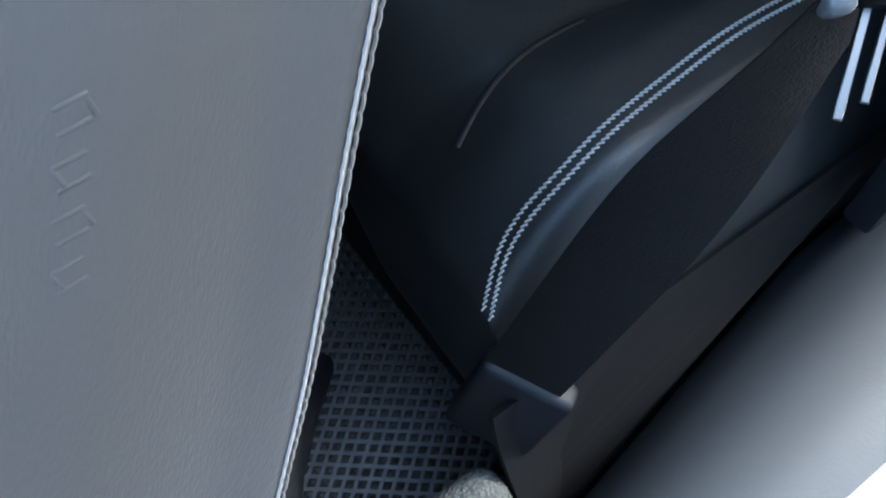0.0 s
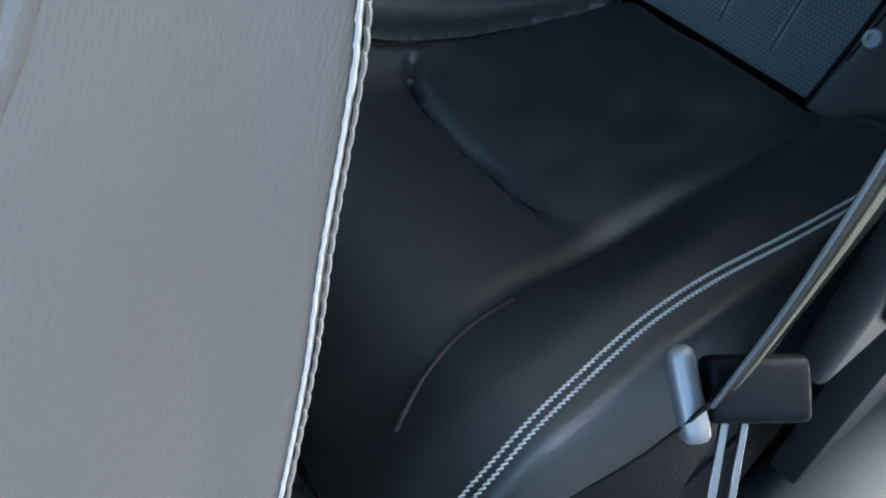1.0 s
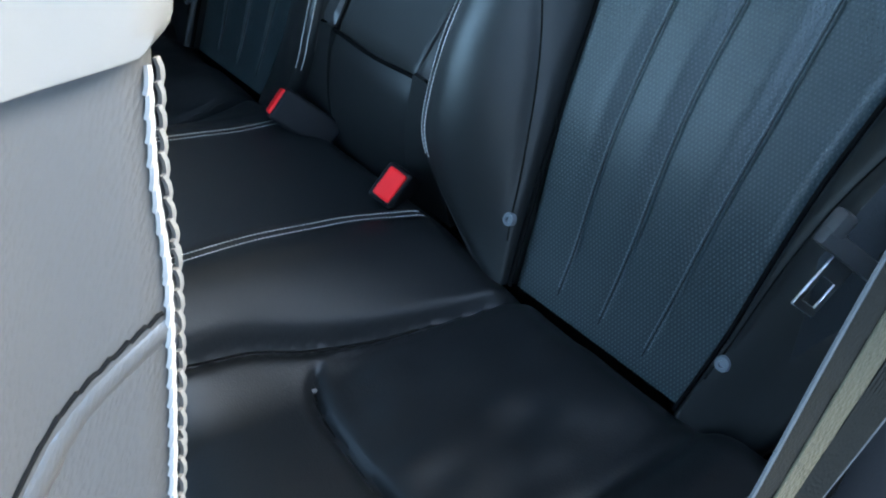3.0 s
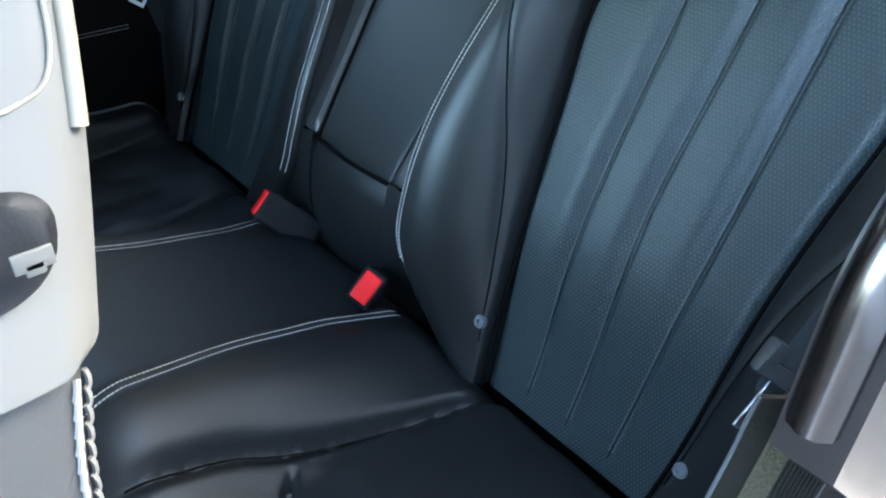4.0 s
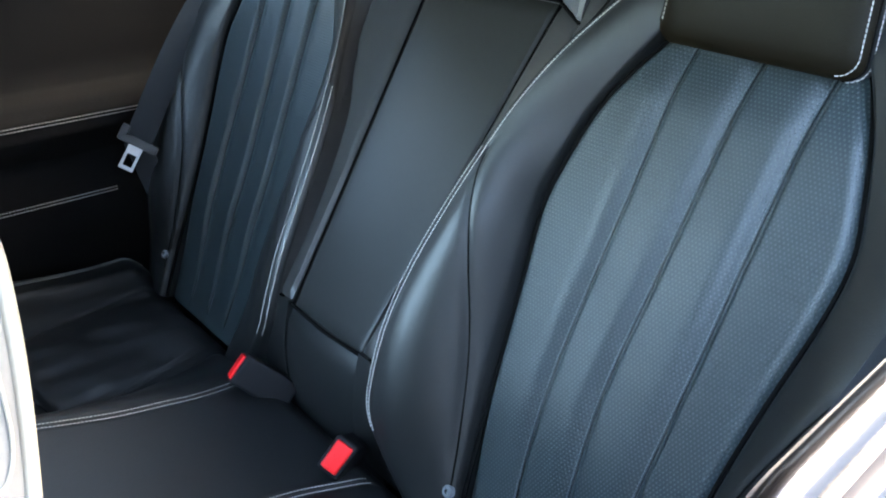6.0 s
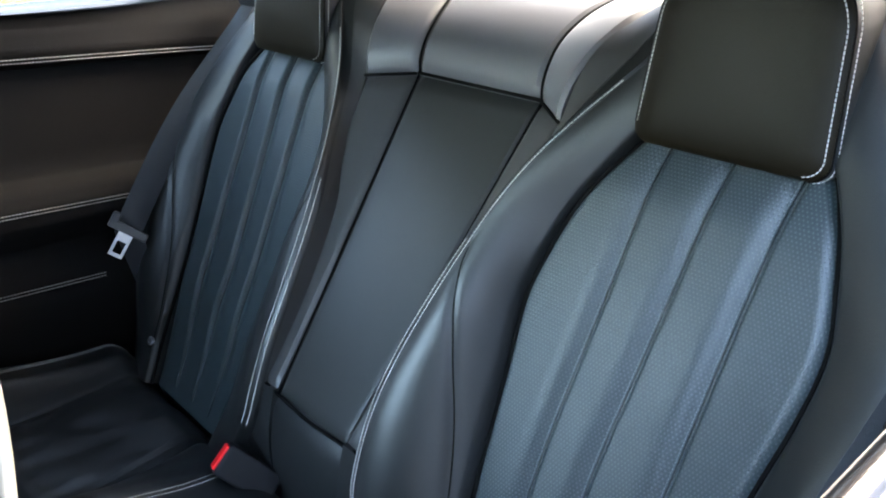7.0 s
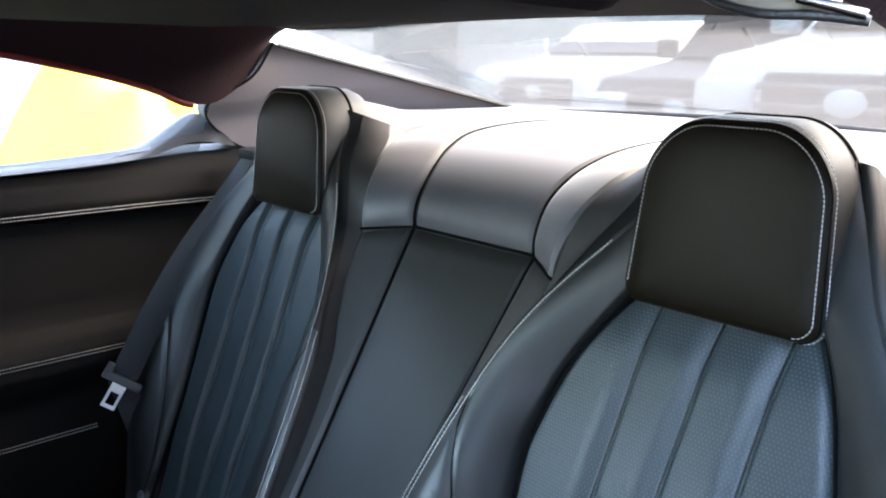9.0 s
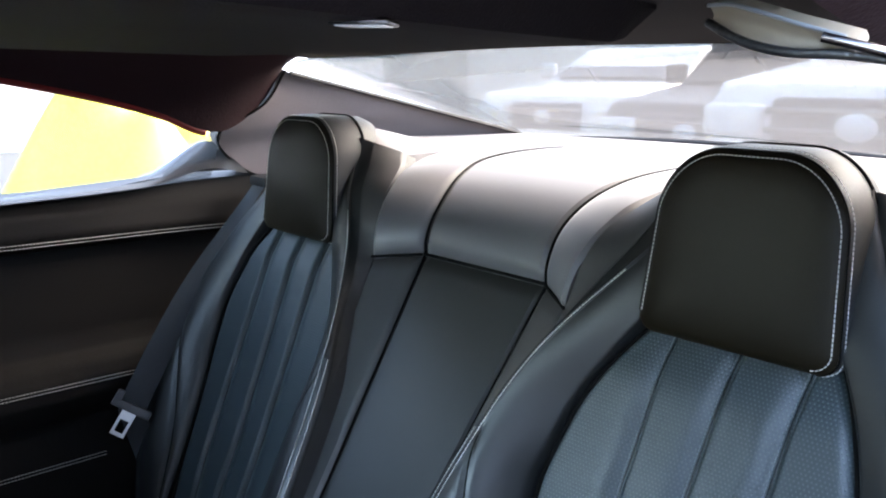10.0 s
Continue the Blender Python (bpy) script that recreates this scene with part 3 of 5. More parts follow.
for pts in ([mid_point(a * (0.0795 + 0.037 * j), j, -0.0022) for j in np.linspace(0, 1, 24)] for a in (-1, 1)):
    part("joint", tube([p - PANEL_LOW for p in pts], 0.0016, 6), SEAM, mid)
part("joint", tube([Vector((x, 0.2885, 0.8662)) - PANEL_LOW for x in np.linspace(-0.116, 0.116, 12)], 0.0028, 6), SEAM, mid)
part("joint", tube([Vector((x, 0.0055 + 0.2 * x * x, 0.4545 + 0.06 * abs(x))) - PANEL_LOW for x in np.linspace(-0.118, 0.118, 12)], 0.0026, 6), SEAM, mid)
for side in (-1, 1):
    part("joint", tube([Vector((side * (0.118 + 0.066 * k), 0.286 - 0.0445 * k, 0.8655 - 0.008 * k)) - PANEL_LOW for k in (0, 0.5, 1.0)], 0.0022, 6), SEAM, mid)
    part("joint", tube([Vector((side * (0.1155 + 0.05 * smoothstep(0.3, 1, j)), ry(j) + 0.002, rz(j) - 0.001)) - PANEL_LOW for j in np.linspace(0, 0.95, 30)], 0.0018, 6), SEAM, mid)

# ---- the bench cushion ----


fold_x = curve([(-0.46, 0.203), (-0.36, 0.212), (-0.30, 0.216), (-0.25, 0.229), (-0.18, 0.247), (-0.10, 0.265), (-0.02, 0.288)])
gutter_x = curve([(-0.48, 0.540), (-0.42, 0.520), (-0.35, 0.513), (-0.28, 0.512), (-0.17, 0.519), (-0.05, 0.532), (0.02, 0.540)])
pan_front = curve([(0.235, -0.235), (0.25, -0.252), (0.268, -0.268), (0.30, -0.278), (0.35, -0.284), (0.40, -0.286), (0.46, -0.281), (0.50, -0.270)])
pan_side = curve([(-0.25, 0.244), (-0.236, 0.251), (-0.15, 0.272), (-0.03, 0.300)])


def dent(x, y):
    """Valley beside the middle hump, gutter along the outer bolster and the pressed crease round the seat pan."""
    ax = abs(x)
    d = ax - fold_x(y)
    z = 0.015 * math.exp(-(d / 0.009) ** 2) * (1 - smoothstep(-0.34, -0.46, y) * 0.7)
    z += 0.007 * math.exp(-((ax - gutter_x(y)) / 0.010) ** 2) * smoothstep(-0.46, -0.30, y)
    if 0.235 < ax < 0.54 and y > -0.36:
        f = y - pan_front(ax)
        fade = smoothstep(0.24, 0.27, ax) * (1 - smoothstep(0.43, 0.49, ax))
        z += (0.0115 * math.exp(-((f + 0.001) / 0.0058) ** 2) - 0.002 * math.exp(-((f - 0.016) / 0.012) ** 2)) * fade
        inside = smoothstep(0.255, 0.30, ax) * (1 - smoothstep(0.47, 0.515, ax)) * smoothstep(-0.285, -0.25, y)
        z += inside * (0.007 * noise.noise(Vector((ax * 9, y * 12, x * 3))) + 0.0035 * noise.noise(Vector((ax * 26, y * 18, 5))) - 0.003)
        z += 0.0022 * math.exp(-((ax - pan_side(y)) / 0.003) ** 2) * smoothstep(-0.25, -0.22, y)
    return z


def cushion_z(x, y):
    return cushion_base(x, y) - dent(x, y)


hump_x = curve([(-0.50, 0.160), (-0.39, 0.138), (-0.32, 0.128), (-0.24, 0.119), (-0.17, 0.120), (-0.12, 0.122), (-0.06, 0.133), (0.0, 0.144)])


def cushion_base(x, y):
    ax = abs(x)
    t = -y
    hump = 0.312 + 0.25 * min(t, 0.36)
    pan = 0.288 + 0.03 * smoothstep(0.25, 0.40, t)
    bol = 0.318 + 0.03 * smoothstep(0.05, 0.35, t)
    z = hump
    if ax > 0.135:
        z = hump + (pan - hump) * smoothstep(0.135, 0.285, ax)
    if ax > 0.50:
        z = pan + (bol - pan) * smoothstep(0.50, 0.575, ax)
    if ax > 0.615:
        z -= 0.12 * ((ax - 0.615) / 0.047) ** 2
    z -= 0.005 * math.exp(-((ax - hump_x(y)) / 0.005) ** 2)
    if t < 0.040:
        z -= 16.0 * (0.040 - t) ** 2
    nose = 0.37 + 0.05 * smoothstep(0.2, 0.5, ax)
    if t > nose:
        z -= 6.0 * (t - nose) ** 2
    return z


cushion = thing("rear_bench_cushion", "black leather rear bench cushion with white double seams", "car seat", at=(0, -0.2, 0.2))
C_OFF = Vector((0, -0.2, 0.2))


def cushion_section(x0, x1, nx):
    def f(i, j):
        y0 = 0.03 - 0.52 * min(1, j / 0.9)
        a, b = (v(y0) if callable(v) else v for v in (x0, x1))
        x = a + (b - a) * i
        yy = 0.03 - (0.52 + 0.035 * smoothstep(0.3, 0.6, abs(x))) * min(1, j / 0.9)
        z = cushion_z(x, yy)
        if j > 0.9:
            w = (j - 0.9) / 0.1
            yy -= 0.012 * math.sin(w * math.pi / 2)
            z -= 0.10 * w
        return Vector((x, yy, z)) - C_OFF
    return sheet(f, nx, 110, (0, 0.02, -0.06))


part("section", cushion_section(hump_x, 0.662, 130), CUSHION_LEATHER, cushion)
part("section", cushion_section(lambda y: -hump_x(y), hump_x, 44), CUSHION_LEATHER, cushion, "smooth leather middle section")
part("section", cushion_section(-0.662, lambda y: -hump_x(y), 130), CUSHION_LEATHER, cushion)
for side in (-1, 1):
    bm = bmesh.new()
    for o in (-0.0048, 0.0048):
        stitches([(side * hump_x(y) + o, y, cushion_z(side * hump_x(y) + o, y) + 0.0004) for y in np.linspace(-0.03, -0.48, 100)], 0.0046, 0.0032, 0.0005, (0, 0, 1), bm=bm)
    part("stitching", moved(bm, Matrix.Translation(-C_OFF)), THREAD, cushion, "white double stitching")
    bm = bmesh.new()
    seam_x = curve([(-0.53, 0.628), (-0.50, 0.6095), (-0.46, 0.6065), (-0.40, 0.6005), (-0.34, 0.596), (-0.28, 0.597), (-0.2, 0.604), (-0.1, 0.611), (0, 0.618)])
    edge = [(side * seam_x(y), y) for y in np.linspace(0.0, -0.525, 80)]
    for o in (-0.0030, 0.0030):
        stitches([(x + o, y, cushion_z(x + o, y) + 0.0004) for x, y in edge], 0.0036, 0.0042, 0.0007, (0, 0, 1), bm=bm, slant=0.5)
    part("stitching", moved(bm, Matrix.Translation(-C_OFF)), SHADED_THREAD, cushion, "white double stitching")
    # dark cords sunk in pan crease and fold valley, drawing their shade
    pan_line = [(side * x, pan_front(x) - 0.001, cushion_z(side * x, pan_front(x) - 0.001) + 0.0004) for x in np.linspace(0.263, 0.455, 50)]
    part("pan_crease_shade", moved(tube(pan_line, 0.0016, 6), Matrix.Translation(-C_OFF)), SEAM, cushion)
    valley = [(side * fold_x(y), y, cushion_z(side * fold_x(y), y) + 0.0003) for y in np.linspace(-0.13, -0.40, 50)]
    part("fold_valley_shade", moved(tube(valley, 0.0014, 6), Matrix.Translation(-C_OFF)), SEAM, cushion)
    pip_x = curve([(-0.52, 0.562), (-0.483, 0.544), (-0.45, 0.530), (-0.41, 0.520), (-0.37, 0.518), (-0.34, 0.519)])
    part("piping", moved(tube([(side * pip_x(y), y, cushion_z(pip_x(y), y) - 0.0014) for y in np.linspace(-0.37, -0.485, 60)], 0.0032, 10), Matrix.Translation(-C_OFF)), TRIM_LEATHER, cushion)


# ---- buckles and belts ----
def buckle(x, y, z, side):
    ob = thing("belt_buckle", "black seat belt buckle with red release button", "seat belt buckle", "rear buckles")
    up = Vector((side * 0.5, -0.6, 0.62)).normalized()
    along = Vector((side * 0.05, 0.7, 0.69))
    along = (along - up * along.dot(up)).normalized()
    m = Matrix((along, up.cross(along), up)).transposed().to_4x4()
    m.translation = (x, y, z)
    ob.matrix_world = m
    part("body", block((-0.024, -0.0165, -0.090), (0.024, 0.0165, 0.001), 0.006, 3), PLASTIC, ob)
    part("button", block((-0.0190, -0.0118, -0.006), (0.0190, 0.0118, 0.0050), 0.0035, 3), RED, ob, "red release button")
    return ob


buckle(0.121, -0.062, 0.362, 1)
buckle(-0.121, -0.062, 0.362, -1)


def ribbon(points, width, across, thick=0.0014):
    """A strap along points; across: its width direction at each point."""
    bm = bmesh.new()
    pts = [Vector(p) for p in points]
    rows = []
    for k, p in enumerate(pts):
        d = (pts[min(k + 1, len(pts) - 1)] - pts[max(k - 1, 0)]).normalized()
        a = Vector(across(k / (len(pts) - 1))) if callable(across) else Vector(across)
        a = (a - d * a.dot(d)).normalized() * width / 2
        nn = d.cross(a).normalized() * thick / 2
        rows.append([bm.verts.new(v) for v in (p - a + nn * 0.3, p - a * 0.96 + nn, p + a * 0.96 + nn, p + a + nn * 0.3, p + a - nn * 0.3, p + a * 0.96 - nn, p - a * 0.96 - nn, p - a - nn * 0.3)])
    for p, q in zip(rows, rows[1:]):
        for i in range(8):
            j = (i + 1) % 8
            bm.faces.new((p[i], p[j], q[j], q[i]))
    bm.faces.new(rows[0][::-1])
    bm.faces.new(rows[-1])
    bmesh.ops.recalc_face_normals(bm, faces=bm.faces[:])
    return bm


def tongue(parent, m, plastic_label="dark plastic grip"):
    """Steel latch plate with its plastic grip; local: strap comes from +z, plate points to -z, width along x."""
    bm = block((-0.036, -0.006, -0.006), (0.036, 0.006, 0.010), 0.004, 2)
    block((-0.036, -0.007, 0.004), (-0.022, 0.007, 0.024), 0.004, 2, bm)
    part("grip", moved(bm, m), PLASTIC_GREY, parent, plastic_label)
    bm = bmesh.new()
    block((-0.013, -0.0013, -0.022), (0.013, 0.0013, -0.004), 0.0008, 1, bm)
    block((-0.013, -0.0013, -0.046), (-0.0075, 0.0013, -0.020), 0.0008, 1, bm)
    block((0.0075, -0.0013, -0.046), (0.013, 0.0013, -0.020), 0.0008, 1, bm)
    block((-0.013, -0.0013, -0.051), (0.013, 0.0013, -0.044), 0.0008, 1, bm)
    part("latch_plate", moved(bm, m), STEEL, parent, "bright steel latch plate")


PLASTIC_GREY = material("grey_plastic", (0.045, 0.044, 0.045), 0.4)


def rear_belt(side):
    ob = thing("rear_seat_belt", "dark grey webbing seat belt hanging beside the rear seat", "seat belt", "rear seat belts")
    top = Vector((-0.606, 0.302, 0.924)) if side < 0 else Vector((0.645, 0.325, 0.925))
    low = Vector((-0.600, 0.024, 0.537)) if side < 0 else Vector((0.583, 0.002, 0.525))
    pts = [top.lerp(low, k / 24) + Vector((side * 0.004, -0.012, 0)) * math.sin(math.pi * k / 24) for k in range(25)]
    down = [low + Vector((side * 0.004, 0.012 * k, -0.045 * k)) for k in range(1, 7)]
    acr = (0.48, 0.715, -0.51)
    part("webbing", ribbon(pts + down, 0.047, lambda t: Vector((1, 0, 0.06) if side < 0 else acr).lerp(Vector(acr), smoothstep(0, 0.6, t))), REAR_WEBBING, ob, "dark blue-grey woven webbing")
    d = (low - top).normalized()
    a = Vector(acr) - d * Vector(acr).dot(d)
    a.normalize()
    m = Matrix((a, d.cross(a) * 1, -d)).transposed().to_4x4()
    m.translation = low
    tongue(ob, m)
    part("outlet", block((top.x - 0.03, top.y - 0.010, 0.915), (top.x + 0.03, top.y + 0.03, 0.935), 0.006, 2), PLASTIC, ob)
    return ob


rear_belt(-1)
rear_belt(1)

# ---- the front seat ----
edge_y = curve([(0.30, -0.7365), (0.426, -0.6545), (0.46, -0.6315), (0.486, -0.6155), (0.531, -0.5885), (0.581, -0.5575), (0.609, -0.5425), (0.642, -0.5235), (0.66, -0.5155), (0.684, -0.5035), (0.714, -0.4915), (0.766, -0.4745), (0.788, -0.4700), (0.807, -0.4645), (0.872, -0.4465), (0.935, -0.4365), (0.97, -0.440)])
front = thing("front_seat", "grey leather front seat back with white double-stitched edge", "car seat", "front seats", at=(0.38, -0.7, 0.3))
F_OFF = Matrix.Translation((-0.38, 0.7, -0.3))


def edge_x(z):
    return 0.66 - 0.32 * (z - 0.51)


def side_point(z, d, out=0.0):
    """On the outer side of the seat back, d metres ahead of its rear edge."""
    bulge = 0.0095 * smoothstep(0.010, 0.080, d) + 0.0012 * math.sin(math.pi * min(1, d / 0.03)) if d > 0 else 0
    return Vector((edge_x(z) + bulge + out, edge_y(z) - d, z))


def seat_section(z):
    """Closed cross-section of the seat back at height z."""
    xo = edge_x(z)
    xi = 0.76 - xo
    top = smoothstep(0.93, 0.985, z)
    pts = []
    for d in np.linspace(0.004, 0.17, 26):
        pts.append(side_point(z, float(d)))
    for w in np.linspace(0.2, 1.37, 6):
        pts.append(side_point(z, 0.17) + Vector((-0.06 * (1 - math.cos(w)), -0.06 * math.sin(w), -0.015 * math.sin(w))))
    m = [Vector((0.76 - p.x, p.y, p.z)) for p in pts[::-1]]
    back = [Vector((xo - 0.0015, edge_y(z) - 0.0012, z)), Vector((xo - 0.006, edge_y(z) - 0.0012, z))]
    rear = [Vector((xi + (xo - xi) * k, edge_y(z) - 0.003 - 0.025 * math.sin(math.pi * k), z)) for k in np.linspace(0.02, 0.98, 12)]
    return pts + m + rear + back[::-1]


bm = bmesh.new()
zs = list(np.linspace(0.12, 0.97, 70))
rings = [[bm.verts.new(p) for p in seat_section(float(z))] for z in zs]
c = Vector((0.38, edge_y(0.97) - 0.11, 0.99))
for sc, dz in ((0.93, 0.012), (0.75, 0.020)):
    rings.append([bm.verts.new(c + (Vector(v.co) - c) * sc + Vector((0, 0, dz))) for v in rings[69]])
for p, q in zip(rings, rings[1:]):
    for i in range(len(p)):
        j = (i + 1) % len(p)
        bm.faces.new((p[i], p[j], q[j], q[i]))
bm.faces.new(rings[0][::-1])
bm.faces.new(rings[-1])
bmesh.ops.recalc_face_normals(bm, faces=bm.faces[:])
part("backrest", moved(bm, F_OFF), SEAT_SIDE, front)
zz = [float(z) for z in np.linspace(0.30, 0.808, 120)]
bm, outer_row = bmesh.new(), bmesh.new()
# two flat rows below, growing into a thick twisted cord towards the shoulder
for k in range(12):
    run = zz[k * 10:k * 10 + 11]
    w = smoothstep(0.63, 0.72, run[5])
    stitches([side_point(z, 0.0045 - 0.0012 * w) for z in run], 0.0050, 0.0060, 0.00055 + 0.0004 * w, (1, 0.1, 0.3), bm=bm, slant=0.02 + 0.07 * w)
    stitches([Vector((edge_x(z) - 0.0025, edge_y(z) + 0.0004, z)) for z in run], 0.0050, 0.0060, 0.0006 + 0.0003 * w, (0.6, 0.8, 0), bm=outer_row, slant=-0.05 - 0.22 * w)
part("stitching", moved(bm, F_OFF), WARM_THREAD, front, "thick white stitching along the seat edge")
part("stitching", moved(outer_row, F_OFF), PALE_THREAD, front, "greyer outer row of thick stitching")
seam_z = curve([(0, 0.7612), (0.0137, 0.7572), (0.0257, 0.752), (0.034, 0.7455), (0.042, 0.7365), (0.051, 0.7265), (0.0575, 0.7175), (0.066, 0.7025), (0.0775, 0.681), (0.105, 0.62), (0.135, 0.55), (0.17, 0.45)])
seam_pts = [side_point(seam_z(float(d)), float(d)) for d in np.linspace(0.005, 0.165, 110)]
part("seam", moved(tube([p + Vector((0.0002, 0.0006 * math.sin(k * 2.3), 0.0007 * math.sin(k * 2.3))) for k, p in enumerate(seam_pts)], 0.0006, 6), F_OFF), SEAM, front)
roll = [p + Vector((-0.0026, 0.0016 + 0.0003 * math.sin(k * 1.9), -0.0048)) for k, p in enumerate(seam_pts)]
part("piping", moved(tube(roll, 0.0044, 14), F_OFF), SEAT_SIDE, front, "gathered roll of leather along the seam")
# pale trim panel on the shoulder


def trim_face(i, j):
    z = 0.813 + 0.155 * j * j
    k = max(0.0, 1 - (z - 0.813) / 0.006)
    d = -0.004 + 0.16 * i + 0.006 * (1 - math.sqrt(1 - k * k)) * (1 - i)
    e = min(1, i * 0.16 / 0.01, j * 0.16 / 0.008)
    out = 0.006 * math.sqrt(max(0, 1 - (1 - e) ** 2))
    p = side_point(z, max(d, 0.0), out - 0.001)
    p.y += max(0, -d)
    return p


part("shoulder_trim", moved(sheet(trim_face, 24, 24, (-0.012, 0, 0)), F_OFF), PALE, front, "pale satin shoulder trim panel")
groove_d = curve([(0.876, 0.06), (0.8765, 0.017), (0.878, 0.009), (0.882, 0.005), (0.890, 0.0035), (0.905, 0.0045), (0.925, 0.0065), (0.96, 0.010)])
groove = [side_point(0.8755 + 0.0007 * k, 0.055 - 0.004 * k, 0.0052) for k in range(0, 2)] + [side_point(float(z), groove_d(float(z)), 0.0052) for z in np.linspace(0.8766, 0.955, 40)]
part("trim_joint", moved(tube(groove, 0.0006, 6), F_OFF), BEIGE, front)
part("edge_strip", moved(tube([side_point(float(z), 0.0, 0.0026) + Vector((0, 0.0012, 0)) for z in np.linspace(0.868, 0.962, 30)], 0.0024, 10), F_OFF), BEIGE, front, "narrow beige edge strip")
oval = [side_point(0.848 + 0.0135 * math.copysign(abs(math.sin(w)) ** 0.8, math.sin(w)), 0.026 + 0.0195 * math.copysign(abs(math.cos(w)) ** 0.8, math.cos(w)), 0.0045) for w in np.linspace(0, 2 * math.pi, 33)[:-1]]
bm = bmesh.new()
vo = [bm.verts.new(p) for p in oval]
cen = sum(oval, Vector()) / 32
vi = [bm.verts.new(cen + (p - cen) * 0.85 + Vector((0.003, 0, 0))) for p in oval]
vb = [bm.verts.new(p - Vector((0.01, 0, 0))) for p in oval]
for i in range(32):
    j = (i + 1) % 32
    bm.faces.new((vo[i], vo[j], vi[j], vi[i]))
    bm.faces.new((vb[i], vb[j], vo[j], vo[i]))
bm.faces.new(vi)
bm.faces.new(vb[::-1])
bmesh.ops.recalc_face_normals(bm, faces=bm.faces[:])
sw = part("switch", moved(bm, F_OFF), PLASTIC, front, "dark oval seat switch")
ms = Matrix.Translation(cen + Vector((0.0078, 0.0105, 0.0005)))
bm = block((-0.0006, -0.0042, -0.0022), (0.0006, 0.0050, 0.0030), 0.0005, 2)
block((-0.0006, -0.0020, -0.0036), (0.0006, 0.0026, 0.0), 0.0005, 2, bm)
part("symbol", moved(bm, F_OFF @ ms), PALE, sw, "white seat symbol")
# raised emboss marks low on the side
for k in range(4):
    for dz, dd, along in ((-0.0022, 0.0, True), (0.0022, 0.001, True), (0.0, -0.003 if k % 2 else 0.003, False)):
        z = 0.540 + 0.0093 * k + dz
        hw, hz = (0.0036, 0.0007) if along else (0.0007, 0.0024)
        b = block((-0.0012, -hw, -hz), (0.0002, hw, hz), 0.0006, 2)
        b.transform(Matrix.Translation(side_point(z, 0.078 + dd)) @ pose(0, 0, 0, 0, -18, 0))
        part("embossed_stroke", moved(b, F_OFF), SEAT_SIDE, front)

# unseen head restraint, added on the front seat back to block windscreen light


def restraint(i, j):
    a, w = 2 * math.pi * i, math.pi * j
    c, d, h = math.cos(a), math.sin(a), -math.cos(w)
    r = abs(math.sin(w)) ** 0.35
    return Vector((0.38 + 0.135 * r * math.copysign(abs(c) ** 0.5, c), -0.590 + 0.045 * r * math.copysign(abs(d) ** 0.6, d), 1.075 + 0.095 * math.copysign(abs(h) ** 0.5, h)))


part("head_restraint", moved(sheet(restraint, 40, 20), F_OFF), LEATHER, front, "unseen padded head restraint, added to block windscreen light")

# unseen front seat on the other side, a mirror image blocking windscreen light
other = thing("front_seat", "unseen grey leather front seat back by the opposite door, added to block light", "car seat", "front seats", at=(-0.38, -0.7, 0.3))
for ob in list(front.children):
    if ob.name.split(".")[0] in ("backrest", "seat", "stitching", "shoulder_trim", "head_restraint"):
        me = ob.data.copy()
        me.transform(Matrix.Diagonal((-1, 1, 1, 1)))
        me.flip_normals()
        twin = new(ob.name.split(".")[0], me)
        twin.parent = other

# ---- front seat belt beside the sill, with guide ----
fb = thing("front_seat_belt", "dark webbing front seat belt with floor sleeve and chrome-rimmed guide", "seat belt")
A = Vector((0.658, -0.528, 0.245))
T = Vector((0.690, -0.440, 0.530))
way = [T, Vector((0.692, -0.425, 0.590)), Vector((0.689, -0.393, 0.650)), Vector((0.687, -0.350, 0.709)), Vector((0.685, -0.312, 0.762)), Vector((0.685, -0.301, 0.790))]
wx, wy, wz = (curve([(k, p[c]) for k, p in enumerate(way)]) for c in range(3))
pts = [A.lerp(T, k / 16) for k in range(16)] + [Vector((wx(k), wy(k), wz(k))) for k in np.linspace(0, 5, 24)]
part("webbing", ribbon(pts[:17], 0.047, lambda t: Vector((0.85, 0.50, -0.22)).lerp(Vector((-0.12, 0.84, -0.52)), smoothstep(0.40, 1.05, t))), WEBBING, fb, "dark woven webbing")
lap = pts[16:]


def lap_across(t):
    return Vector((-0.12, 0.84, -0.52)).lerp(Vector((0.07, 0.80, -0.60)), smoothstep(0.1, 0.45, t)).lerp(Vector((0.375, 0.745, -0.55)), smoothstep(0.4, 0.8, t))


def lap_line(o, lift):
    """Points along the upper strap, off its middle by o."""
    line = []
    for k, p in enumerate(lap):
        w = lap_across(k / (len(lap) - 1))
        d = (lap[min(k + 1, len(lap) - 1)] - lap[max(k - 1, 0)]).normalized()
        w = (w - d * w.dot(d)).normalized()
        n = d.cross(w)
        line.append(p + w * o + n * (lift if n.x > 0 else -lift))
    return line


part("upper_webbing", ribbon(lap, 0.047, lap_across, 0.0018), FRONT_WEBBING, fb, "olive brown ribbed webbing folded back through the latch plate")
for lift in (-0.0012, 0.0012):
    part("stripe", ribbon(lap_line(-0.0066, lift), 0.012, lap_across, 0.0008), STRIPE, fb, "yellowish woven stripe")
    for k in range(9):
        part("rib", tube(lap_line(0.0025 + k * 0.0023, lift * 0.7), 0.0007, 5), FRONT_WEBBING, fb)
for o, r in ((-0.0234, 0.0007), (0.0232, 0.0012)):
    part("selvedge", tube(lap_line(o, 0), r, 6), SELVEDGE, fb, "pale grey woven edge")
